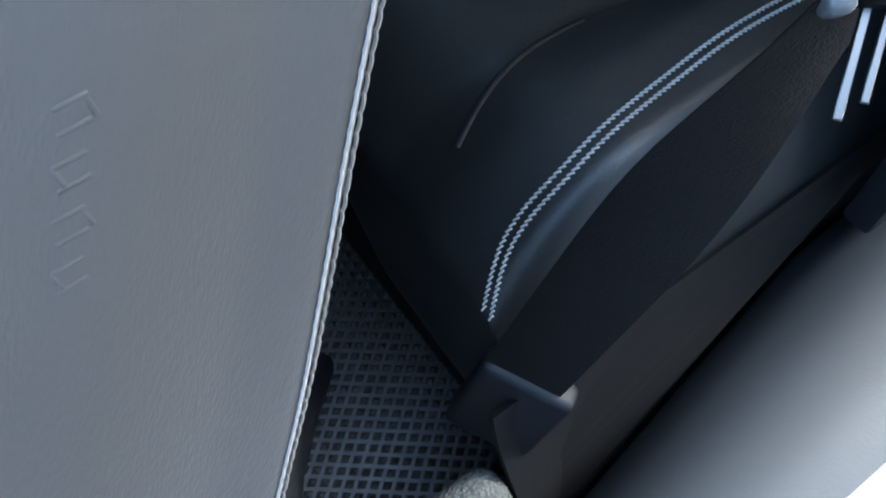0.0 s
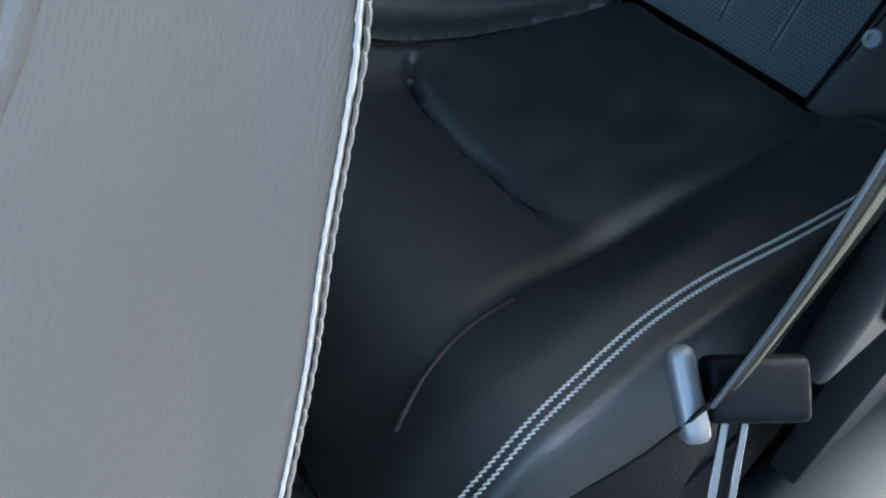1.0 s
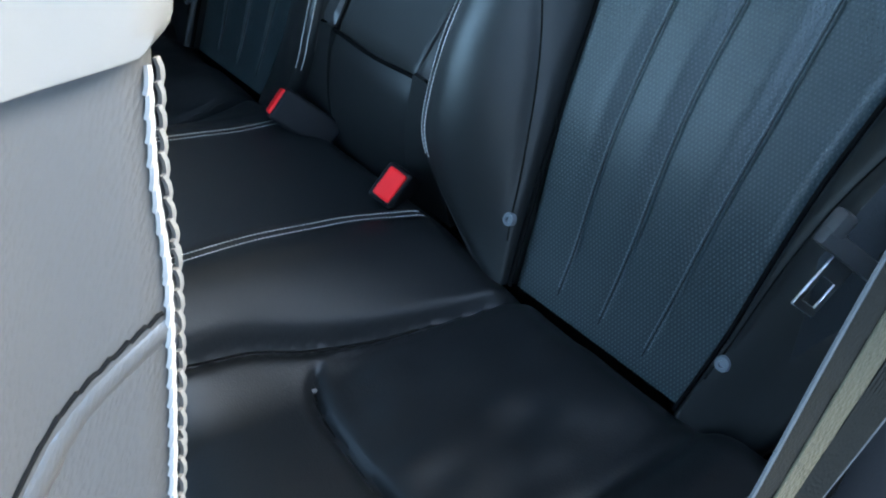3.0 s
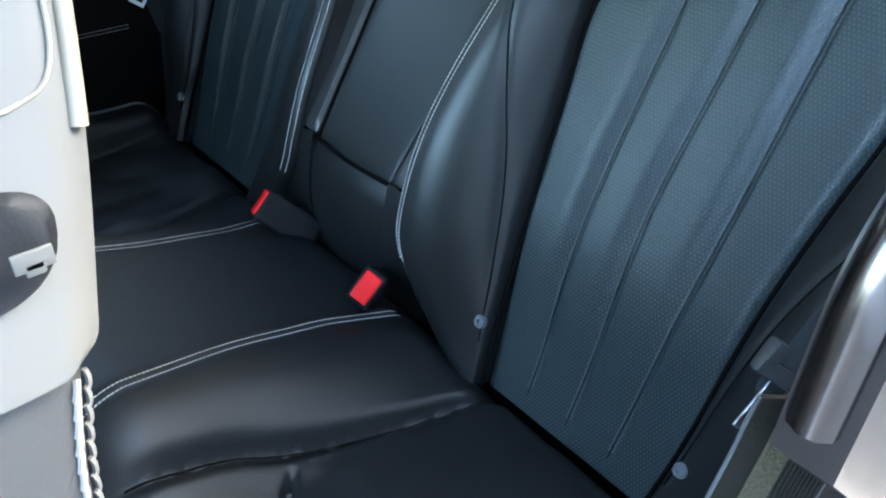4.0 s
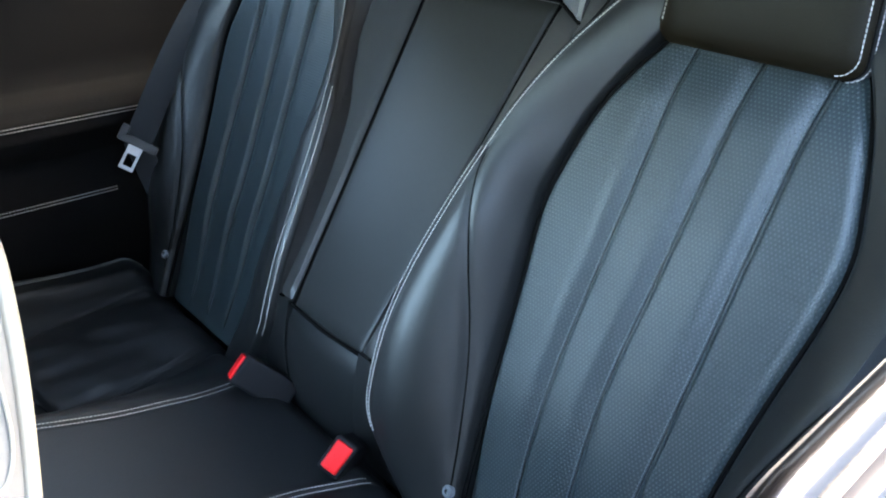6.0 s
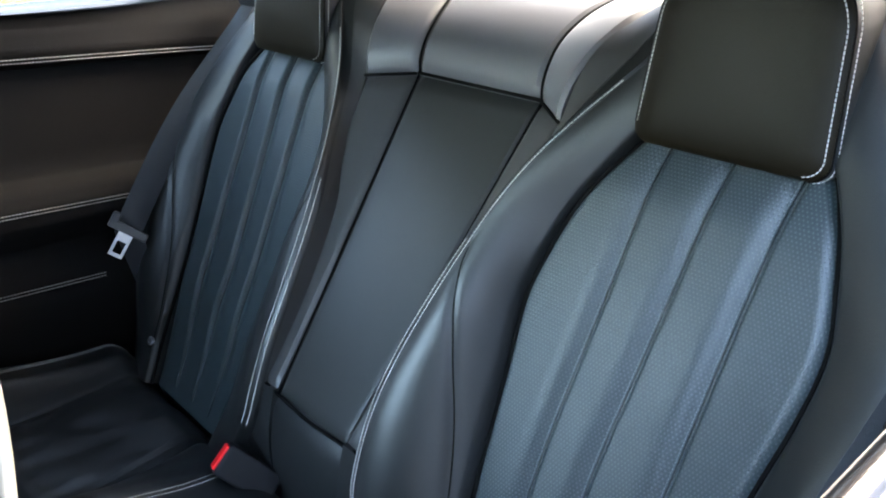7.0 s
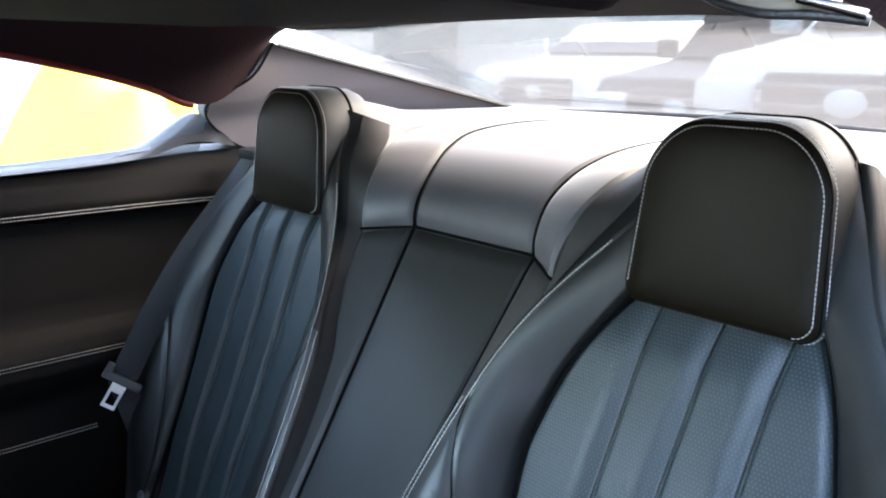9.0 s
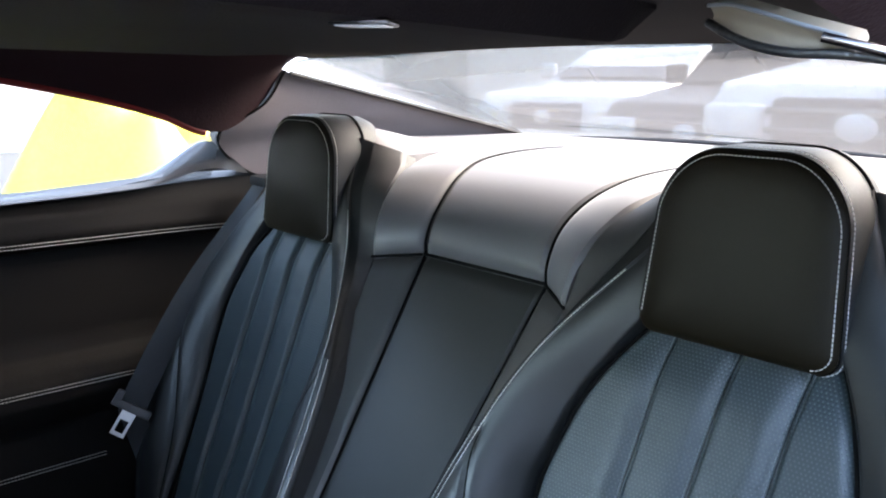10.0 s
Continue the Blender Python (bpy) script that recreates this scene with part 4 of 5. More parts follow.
# latch plate with its grip, turned towards the open door
g = Matrix(((0.6005, 0.4549, -0.6576), (0.7993, -0.3198, 0.5087), (-0.0211, 0.8312, 0.5556))).to_4x4()
g.translation = (0.6927, -0.4440, 0.5110)
part("grip", moved(block((-0.0100, -0.004, -0.004), (0.0240, 0.008, 0.018), 0.004, 3), g), RUBBER_GRIP, fb, "dark plastic grip")
# lit end of the grip, its glint painted as a paler block
part("grip_end", moved(block((-0.0215, 0.006, -0.006), (-0.0125, 0.017, 0.0250), 0.0042, 3), g @ pose(0, 0, 0, 0, -10, 0)), PLASTIC_GREY, fb, "pale grey end of the grip, its glint in the colour")
bm = bmesh.new()
block((-0.0018, -0.0008, -0.0335), (0.0014, 0.0008, 0.0), 0.0005, 1, bm)
block((0.0062, -0.004, -0.0265), (0.0090, -0.0024, 0.0), 0.0005, 1, bm)
part("latch_plate", moved(bm, g @ pose(-0.002, 0, -0.003, 0, 12.5, 0)), DULL_STEEL, fb, "dull steel latch plate")
d = (A - T).normalized()
a = Vector((0.85, 0.50, -0.22))
a = (a - d * a.dot(d)).normalized()
m2 = Matrix((a, d.cross(a), -d)).transposed().to_4x4()
m2.translation = A - Vector((0, 0, 0.02))
part("floor_sleeve", moved(block((-0.029, -0.009, -0.055), (0.029, 0.009, 0.028), 0.006, 3), m2), PLASTIC, fb, "black moulded sleeve at the belt's foot")

# ---- structure of the car ----
tagged(link("floor", block((-0.72, -1.9, 0.0), (0.72, 0.05, 0.03)), CARPET), "dark carpeted car floor", "floor", kind="structure")
tagged(link("sill", block((0.80, -1.7, -0.05), (0.93, 0.30, 0.19), 0.03, 4), PAINT), "silver painted door sill", "sill", kind="structure")
SILL_FORM = [(0.692, 0.090), (0.696, 0.125), (0.705, 0.158), (0.719, 0.182), (0.741, 0.200), (0.775, 0.211), (0.812, 0.215)]
sill_x, sill_z = (curve([(k / 6, p[c]) for k, p in enumerate(SILL_FORM)]) for c in (0, 1))


def gap_shift(y):
    """The gap between bench and sill nears the bench towards the rear."""
    return 0.016 - 0.17 * (min(max(y, -0.55), -0.24) + 0.46)


def sill_face(i, j):
    y = -0.55 + 0.85 * j
    return Vector((sill_x(i) + gap_shift(y) * (1 - i * i), y, sill_z(i)))


def bench_side(i, j):
    y = -0.55 + 0.46 * j
    return Vector((0.664 + (0.024 + gap_shift(y)) * i ** 1.5, y, 0.238 - 0.145 * i))


tagged(link("sill_cover", sheet(sill_face, 40, 40, (0.0, 0, -0.03)), SILL), "dark satin inner sill cover", "sill cover", kind="structure")
tagged(link("bench_side_panel", sheet(bench_side, 20, 40, (-0.004, 0, -0.004)), TRIM_LEATHER), "matt black panel between the bench and the sill", "side panel", kind="structure")
tagged(link("front_sill_cover", sheet(lambda i, j: Vector((0.684 + 0.125 * (1 - math.cos(i * math.pi / 2)), -1.7 + 1.15 * j, 0.03 + 0.185 * math.sin(i * math.pi / 2))), 24, 12, (0.0, 0, -0.03)), SILL), "dark satin sill cover beside the front seat", "sill cover", kind="structure")
tagged(link("bulkhead", sheet(lambda i, j: back_point((i * 2 - 1) * 0.70, -0.36 + 1.03 * j, -0.125 - 0.02 * math.sin(math.pi * j)), 8, 12, -N_DIR * 0.02), CARPET), "dark carpeted bulkhead behind the rear seats", "bulkhead", kind="structure")


def side_trim(side):
    """Quarter trim as one moulded section along the car, with an armrest ledge."""
    prof = [(0.700, 0.06), (0.672, 0.10), (0.668, 0.43), (0.672, 0.515), (0.660, 0.540), (0.654, 0.562), (0.656, 0.590), (0.668, 0.615), (0.688, 0.640), (0.693, 0.80), (0.690, 0.822), (0.674, 0.832), (0.668, 0.850), (0.674, 0.885), (0.690, 0.908), (0.715, 0.916)]
    y0, y1 = (-1.7, 0.50) if side < 0 else (-0.10, 0.50)

    def f(i, j):
        k = i * (len(prof) - 1)
        g = min(len(prof) - 2, int(k))
        t = k - g
        x = prof[g][0] + (prof[g + 1][0] - prof[g][0]) * t
        z = prof[g][1] + (prof[g + 1][1] - prof[g][1]) * t
        y = y0 + (y1 - y0) * j
        lift = 0.022 * smoothstep(-0.05, 0.30, y) * smoothstep(0.855, 0.91, z)
        return Vector((side * (x - 0.03 * smoothstep(0.1, 0.5, y)), y, z + lift))
    ob = tagged(link("quarter_trim", sheet(f, 60, 60, (side * 0.05, 0, 0)), TRIM_LEATHER), "black leather quarter trim panel with armrest ledge", "trim panel", kind="structure")
    if side > 0:
        return ob
    bm = bmesh.new()
    for o in (-0.003, 0.003):
        stitches([(side * (0.6665 - 0.03 * smoothstep(0.1, 0.5, y)), y, 0.838 + o) for y in np.linspace(y0, 0.30, 60)], 0.0056, 0.0038, 0.0008, (-side, 0, 0.1), bm=bm)
        stitches([(side * 0.6545, y, 0.585 + o) for y in np.linspace(y0, 0.08, 60)], 0.0056, 0.0038, 0.0008, (-side, 0, 0.3), bm=bm)
        stitches([(side * 0.668, y, 0.437 + o) for y in np.linspace(y0, 0.0, 60)], 0.0056, 0.0038, 0.0008, (-side, 0, 0), bm=bm)
    part("stitching", bm, THREAD, ob, "white double stitching")
    return ob


side_trim(-1)
side_trim(1)
for side in (-1, 1):
    ends = [[curve([(u, p[c]) for u, p in zip((0, 0.6, 0.8, 1), row)]) for c in range(3)] for row in (
        ((0.677, -0.45, 0.899), (0.672, 0.10, 0.921), (0.666, 0.22, 0.948), (0.662, 0.305, 0.935)),
        ((0.704, -0.45, 0.905), (0.701, 0.10, 0.935), (0.695, 0.23, 0.998), (0.668, 0.265, 0.972)))]

    def corner(i, j):
        i = i if side < 0 else 0.53 + 0.47 * i
        a, b = (Vector([f(i) for f in row]) for row in ends)
        p = a.lerp(b, j)
        return Vector((side * p.x, p.y, p.z + 0.004 * math.sin(math.pi * j)))
    tagged(link("window_corner", sheet(corner, 40, 10, (side * 0.012, 0, 0)), GLOSS), "glossy grey sill corner at the tip of the side window", "trim", kind="structure")

# roof lining
rear_y = curve([(0, 0.46), (0.4, 0.455), (0.52, 0.43), (0.60, 0.365)])


def roof_z(x, y):
    return 1.188 - 0.014 * (abs(x) / 0.56) ** 2 - 0.018 * smoothstep(0.05, 0.46, y)


def roof_face(i, j):
    x = (i * 2 - 1) * 0.57
    y = -1.05 + (rear_y(abs(x)) + 1.05) * j
    return Vector((x, y, roof_z(x, y)))


tagged(link("ceiling", sheet(roof_face, 40, 40, (0, 0, 0.05)), HEADLINER), "dark fabric headliner under the roof", "ceiling", kind="structure")
rail_z = curve([(-1.2, 1.165), (-0.5, 1.152), (-0.3, 1.138), (-0.138, 1.112), (0.01, 1.083), (0.123, 1.052), (0.19, 1.024), (0.245, 1.024), (0.317, 1.072), (0.362, 1.134)])
tagged(link("parcel_shelf", sheet(lambda i, j: Vector(((i * 2 - 1) * 0.66, 0.50 + 0.60 * j, 0.998 + 0.004 * smoothstep(0, 1, j))), 20, 12, (0, 0, -0.03)), SHELF_LEATHER), "black leather parcel shelf, paled by painted rear window light", "parcel shelf", kind="structure")
for side in (-1, 1):
    def rail(i, j):
        y = -1.0 + 1.362 * j
        top = Vector((0.555, y, roof_z(0.555, y) + 0.002))
        low = Vector((0.622, y, rail_z(y) + (0.022 if side > 0 else 0)))
        p = top.lerp(low, i)
        p.x += 0.010 * math.sin(math.pi * i)
        return Vector((side * p.x, p.y, p.z))
    tagged(link("roof_rail", sheet(rail, 12, 80, (side * 0.03, 0, 0.02)), RED_CLOTH), "dark maroon fabric roof rail above the side window", "roof rail", kind="structure")
    if side < 0:
        tagged(link("window_seal", tube([(side * 0.626, y, rail_z(y) - 0.003) for y in np.linspace(-1.0, 0.20, 60)], 0.006, 8), RED_SEAL), "dark red seal along the roof rail", "seal", kind="structure")
    fx = curve([(0, 0.606), (0.25, 0.615), (0.5, 0.640), (0.62, 0.668), (1, 0.672)])
    fy = curve([(0, 0.360), (0.25, 0.317), (0.5, 0.236), (0.62, 0.252), (0.8, 0.300), (1, 0.345)])
    fz = curve([(0, 1.134), (0.25, 1.070), (0.5, 1.018), (0.62, 0.984), (0.8, 0.943), (1, 0.922)])

    def pil(i, j):
        fr = Vector((fx(j), fy(j), fz(j)))
        re = Vector((0.597, 0.366, 1.129)).lerp(Vector((0.535, 1.02, 0.990)), smoothstep(0, 1, j) * 0.4 + 0.6 * j)
        p = fr.lerp(re, i)
        p.x += 0.03 * math.sin(math.pi * i) * j
        return Vector((side * p.x, p.y, p.z))
    tagged(link("pillar_trim", sheet(pil, 24, 40, (side * 0.04, 0.005, 0.005)), PILLAR), "dark fabric pillar trim, paled by painted rear window light", "pillar trim", kind="structure")
    tagged(link("pillar_seam", tube([(side * (fx(j) - 0.001), fy(j), fz(j)) for j in np.linspace(0, 1, 40)], 0.0025, 6), SEAM), "dark joint along the pillar trim", "trim", kind="structure")
    tagged(link("rear_window_seal", tube([Vector((side * 0.597, 0.366, 1.129)).lerp(Vector((side * 0.535, 1.02, 0.990)), k / 30) for k in range(31)], 0.005, 6), RUBBER), "black rubber seal of the rear window", "seal", kind="structure")
tagged(link("rear_window_sill", tube([(x, 1.03 - 0.10 * (x / 0.54) ** 2, 1.004 - 0.012 * (x / 0.54) ** 2) for x in np.linspace(-0.54, 0.54, 40)], 0.006, 6), RUBBER), "black rubber strip at the foot of the rear window", "seal", kind="structure")
# dropped middle panel of the ceiling with a small lamp
console = thing("roof_console", "dark padded roof panel hanging below the headliner", "roof panel", at=(0, -0.2, 1.15))


def console_face(i, j):
    a = i * 2 - 1
    y = -0.65 + 0.79 * j
    half = 0.36 + 0.07 * smoothstep(0.1, -0.4, y)
    e = min(1, (1 - abs(a)) * half / 0.03, (1 - j) * 0.79 / 0.05)
    z = 1.147 + 0.03 * (1 - math.sqrt(max(0, 1 - (1 - e) ** 2)))
    return Vector((a * half, y - 0.02 * a * a, z)) - Vector((0, -0.2, 1.15))


part("pad", sheet(console_face, 40, 40, (0, 0, 0.03)), HEADLINER, console)
lampm = pose(0.362, -0.185, 1.1465, 0, 0, 34)
lamp = part("reading_lamp", moved(block((-0.018, -0.013, -0.001), (0.018, 0.013, 0.003), 0.0015, 2), Matrix.Translation((0, 0.2, -1.15)) @ lampm), CHROME, console, "small chrome-rimmed reading lamp")
part("lens", moved(block((-0.015, -0.010, -0.0016), (0.015, 0.010, -0.0004), 0.0005, 1), Matrix.Translation((0, 0.2, -1.15)) @ lampm), LAMP, lamp, "white lens")
# grab handle on the roof rail beside the open door
handle = thing("grab_handle", "curved grab handle with beige inside and chrome end", "grab handle", at=(0.63, -0.22, 1.13))
H_OFF = Matrix.Translation((-0.63, 0.22, -1.13))


hx = curve([(0, 0.588), (0.3, 0.604), (0.6, 0.622), (0.8, 0.638), (1, 0.654)])
hlow = curve([(0, 1.1365), (0.2, 1.1315), (0.4, 1.1275), (0.6, 1.1250), (0.8, 1.1242), (1, 1.1222)])
htop = curve([(0, 1.1430), (0.2, 1.1425), (0.4, 1.1395), (0.6, 1.1355), (0.8, 1.1305), (1, 1.1252)])


def bow(t, h, y=-0.20):
    """Along the handle, h from its lower to its upper edge."""
    return Vector((hx(t), y - 0.006 * math.sin(math.pi * t), hlow(t) + (htop(t) - hlow(t)) * h))


ts = [float(t) for t in np.linspace(0, 1, 28)]
part("inlay", moved(sheet(lambda i, j: bow(0.02 + 0.83 * i, 0.02 + 0.9 * j, -0.199 + 0.003 * math.sin(math.pi * j)), 28, 8, (0, 0.008, 0.004)), H_OFF), BEIGE, handle, "beige inner face")
part("grip", moved(tube([bow(t, 0.0, -0.198) + Vector((0, 0, 0.0005)) for t in ts], 0.0017, 10), H_OFF), RUBBER, handle)
part("upper_edge", moved(tube([bow(t, 1.0, -0.199) for t in ts if t < 0.82], 0.0008, 8), H_OFF), GREY_BUTTON, handle)
part("end_cap", moved(tube([bow(t, 0.75, -0.201) for t in np.linspace(0.74, 1.0, 10)], 0.0017, 10), H_OFF), CHROME, handle, "chrome end cap")
# door jamb beside the opening, chrome rimmed
jamb = thing("door_jamb", "pinkish silver painted door jamb with double chrome rim", "door jamb", at=(0.69, -0.2, 0.7))
J_OFF = Matrix.Translation((-0.69, 0.2, -0.7))


def rim(off):
    """Front edge and rounded upper corner of the jamb, off metres inside the outline."""
    r = 0.046 - off
    pts = [Vector((0, -0.333 + off, 0.795 + 0.045 * k / 12)) for k in range(13)]
    pts += [Vector((0, -0.287 - r * math.cos(w), 0.841 + r * math.sin(w))) for w in np.linspace(0, math.pi / 2, 14)]
    pts += [Vector((0, -0.287 + 0.06 * k, 0.887 - off + 0.002 * k)) for k in range(1, 7)]
    return pts


bm = bmesh.new()
o1 = rim(0.0)
loop = o1 + [Vector((0, 0.073, 0.22)), Vector((0, -0.24, 0.22)), Vector((0, -0.26, 0.72))]
fa = [bm.verts.new(p + Vector((0.704, 0, 0))) for p in loop]
fb_ = [bm.verts.new(p + Vector((0.686, 0, 0))) for p in loop]
for i in range(len(loop)):
    j = (i + 1) % len(loop)
    bm.faces.new((fa[i], fa[j], fb_[j], fb_[i]))
bm.faces.new(fa)
bm.faces.new(fb_[::-1])
bmesh.ops.recalc_face_normals(bm, faces=bm.faces[:])
part("post", moved(bm, J_OFF), JAMB, jamb)
part("lower_cover", moved(block((0.684, -0.262, 0.20), (0.7065, 0.09, 0.690), 0.004, 2), J_OFF), PLASTIC, jamb, "black plastic cover low on the jamb")
part("chrome_rim", moved(tube([p + Vector((0.694, 0, 0)) for p in rim(0.0)][4:], 0.0070, 10), J_OFF), CHROME, jamb, "bright chrome rim")
part("chrome_band", moved(tube([p + Vector((0.704, 0, 0)) for p in rim(0.020)][10:29], 0.0045, 10), J_OFF), CHROME, jamb, "bright chrome band")
part("dark_slot", moved(tube([p + Vector((0.704, 0, 0)) for p in rim(0.029)][10:28], 0.0045, 8), J_OFF), SEAM, jamb)
part("latch_housing", moved(block((0.676, -0.338, 0.405), (0.695, -0.20, 0.583), 0.008, 3), J_OFF), PLASTIC, jamb, "black plastic latch housing")
ringp = [Vector((0.698, -0.288 + 0.043 * math.cos(w), 0.505 + 0.070 * math.sin(w))) for w in np.linspace(0, 2 * math.pi, 37)[:-1]]
part("latch_ring", moved(tube(ringp, 0.0032, 8, closed=True), J_OFF), CHROME, jamb, "bright ring round the latch opening")
bm = bmesh.new()
rv = [bm.verts.new(p - Vector((0.002, 0, 0))) for p in ringp]
rb = [bm.verts.new(p - Vector((0.012, 0, 0))) for p in ringp]
for i in range(36):
    j = (i + 1) % 36
    bm.faces.new((rv[i], rv[j], rb[j], rb[i]))
bm.faces.new(rv)
bm.faces.new(rb[::-1])
bmesh.ops.recalc_face_normals(bm, faces=bm.faces[:])
part("latch_cover", moved(bm, J_OFF), PLASTIC, jamb, "black latch cover")

rear_glass = tagged(link("rear_window", sheet(lambda i, j: Vector(((i * 2 - 1) * (0.60 - 0.03 * j), 0.44 + 0.62 * j - 0.06 * abs(i * 2 - 1) ** 2 * (1 - j), 1.18 - 0.03 * abs(i * 2 - 1) ** 2 - 0.175 * j)), 16, 12, (0, 0.003, 0.004)), REAR_GLASS), "dusty rear window glass, tinted to dim the bright outside", "window", kind="structure")
rear_glass.visible_shadow = False

# side window opposite the open door
side_glass = tagged(link("side_window", sheet(lambda i, j: Vector((-0.705 + 0.070 * j, -1.0 + 1.24 * i, 0.905 + (rail_z(-1.0 + 1.24 * i) - 0.903) * j)), 30, 8, (-0.004, 0, 0)), SIDE_GLASS), "dusty side window glass, tinted to dim the bright outside", "window", kind="structure")
side_glass.visible_shadow = False

# ---- the foot well ----
MAT_PITCH = 0.0125
mat_bm = bmesh.new()
block((0.33, -0.80, 0.030), (0.672, -0.500, 0.040), 0.004, 2, mat_bm)
foot_mat = thing("floor_mat", "black rubber floor mat with raised pyramid studs", "floor mat", at=(0.5, -0.6, 0.03))
part("base", moved(mat_bm, Matrix.Translation((-0.5, 0.6, -0.03))), MAT_RUBBER, foot_mat)
verts, faces = [], []
for a in range(-30, 31):
    for b in range(-30, 31):
        x, y = 0.50 + (a + b) * MAT_PITCH * 0.5, -0.64 + (a - b) * MAT_PITCH * 0.62
        if 0.345 < x < 0.66 and -0.785 < y < -0.512:
            k = len(verts)
            h, q = MAT_PITCH * 0.40, MAT_PITCH * 0.50
            verts += [(x - h, y, 0.039), (x, y - q, 0.039), (x + h, y, 0.039), (x, y + q, 0.039), (x, y, 0.0455)]
            faces += [(k, k + 1, k + 4), (k + 1, k + 2, k + 4), (k + 2, k + 3, k + 4), (k + 3, k, k + 4)]
me = bpy.data.meshes.new("stud")
me.from_pydata(verts, [], faces)
me.materials.append(MAT_RUBBER)
studs = new("studs", me)
studs.parent, studs.location = foot_mat, (-0.5, 0.6, -0.03)
tagged(studs, "raised rubber pyramid studs", kind="stuff")
tagged(link("kick_panel", sheet(lambda i, j: Vector((-0.66 + 1.32 * i, -0.515 + 0.02 * j, 0.03 + 0.21 * j)), 12, 6, (0, 0.03, 0)), CARPET), "dark carpeted panel below the rear bench", "kick panel", kind="structure")
tagged(link("carpet_lining", block((0.662, -0.72, 0.02), (0.706, -0.552, 0.165), 0.02, 3), GREY_CARPET), "grey carpet lining below the sill", "carpet", kind="structure")
rail_cover = thing("seat_rail_cover", "smooth black plastic cover beside the seat rail", "rail cover", at=(0.56, -0.68, 0.05))
part("cover", moved(tube([(0.50, -0.60, 0.05), (0.53, -0.615, 0.10), (0.56, -0.635, 0.14), (0.60, -0.665, 0.17), (0.66, -0.70, 0.18), (0.68, -0.75, 0.18)], 0.012, 12), Matrix.Translation((-0.56, 0.68, -0.05))), PLASTIC, rail_cover)

# ---- front of the cabin: unseen, added to block low light ----
dash = thing("dashboard", "unseen black leather dashboard added below the windscreen to block light", "dashboard", at=(0, -1.7, 0.8))
part("top", moved(block((-0.70, -1.95, 0.60), (0.70, -1.55, 0.79), 0.06, 4), Matrix.Translation((0, 1.7, -0.8))), LEATHER, dash)
tagged(link("firewall", block((-0.70, -2.0, 0.0), (0.70, -1.96, 0.80), 0.01, 1), CARPET), "unseen dark front bulkhead added to block low light", "bulkhead", kind="structure")
screen = tagged(link("windscreen", sheet(lambda i, j: Vector(((i * 2 - 1) * (0.68 - 0.12 * j), -1.95 + 0.90 * j, 0.80 + 0.39 * j)), 12, 8, (0, -0.003, 0.004)), GLASS), "clear windscreen glass", "window", kind="structure")
screen.visible_shadow = False
def rounded_pad(lo, hi, lean):
    bm = block(lo, hi, 0.05, 4)
    for v in bm.verts:
        v.co.y += (v.co.z - lo[2]) * lean
    return bm


part("seat", moved(rounded_pad((0.12, -1.40, 0.12), (0.64, -0.84, 0.34), 0.0), F_OFF), LEATHER, front)

# ---- outside ----
CONCRETE = material("dark_parking_asphalt", (0.075, 0.073, 0.070), 0.85, grain=0.5, grain_size=0.02)
GREY_WALL = material("grey_green_wall_paint", (0.34, 0.36, 0.33), 0.85, grain=0.3, grain_size=0.02)
WALL = material("pale_wall_paint", (0.70, 0.69, 0.66), 0.85, grain=0.3, grain_size=0.02)
DARK_WALL = material("grey_wall_paint", (0.33, 0.335, 0.34), 0.8, grain=0.3, grain_size=0.02)
WHITE_PAINT = material("white_car_paint", (0.62, 0.62, 0.62), 0.25, coat=0.7, stain=0.03)
BLACK_PAINT = material("black_car_paint", (0.006, 0.006, 0.007), 0.35, coat=0.0, spec=0.12, stain=0.05)
TYRE = material("tyre_rubber", (0.03, 0.03, 0.03), 0.8)
DARK_GLASS = material("dark_car_glass", (0.008, 0.010, 0.010), 0.2, spec=0.12, stain=0.05)
HEADLIGHT = material("headlight_glass", (0.65, 0.66, 0.66), 0.1, coat=0.8)
GRILLE_GREY = material("grille_grey", (0.02, 0.022, 0.026), 0.5, spec=0.3)
G = -0.22
tagged(link("ground", sheet(lambda i, j: Vector(((i - 0.5) * 800, (j - 0.5) * 800, G)), 4, 4), CONCRETE), "worn grey asphalt parking ground", "ground", kind="structure")
tagged(link("wall_rear", block((-30, 16.0, G), (14, 16.4, 5.0), 0.02, 1), WALL), "pale painted wall behind the parked vehicles", "wall", kind="structure")
# unseen height and forward length added to block sky reflected in the panel
tagged(link("wall_side", block((-16.4, -30.0, G), (-16.0, 15.9, 8.5), 0.02, 1), GREY_WALL), "grey wall across the parking ground, enlarged unseen to block sky", "wall", kind="structure")
# made-up low wall, a bright reflection for the far headrest
tagged(link("reflector_wall_low", block((-15.2, -30.0, G), (-14.9, 12.0, 1.7), 0.02, 1), WALL), "low pale wall added across the parking ground as a reflector", "wall", kind="structure")
# unseen wall, added to hold back sky light at the open door
tagged(link("light_blocker_near", block((2.2, -26.0, G), (2.5, 9.0, 2.3), 0.02, 1), DARK_WALL), "unseen grey wall added beside the open door to shape its light", "wall", kind="structure")


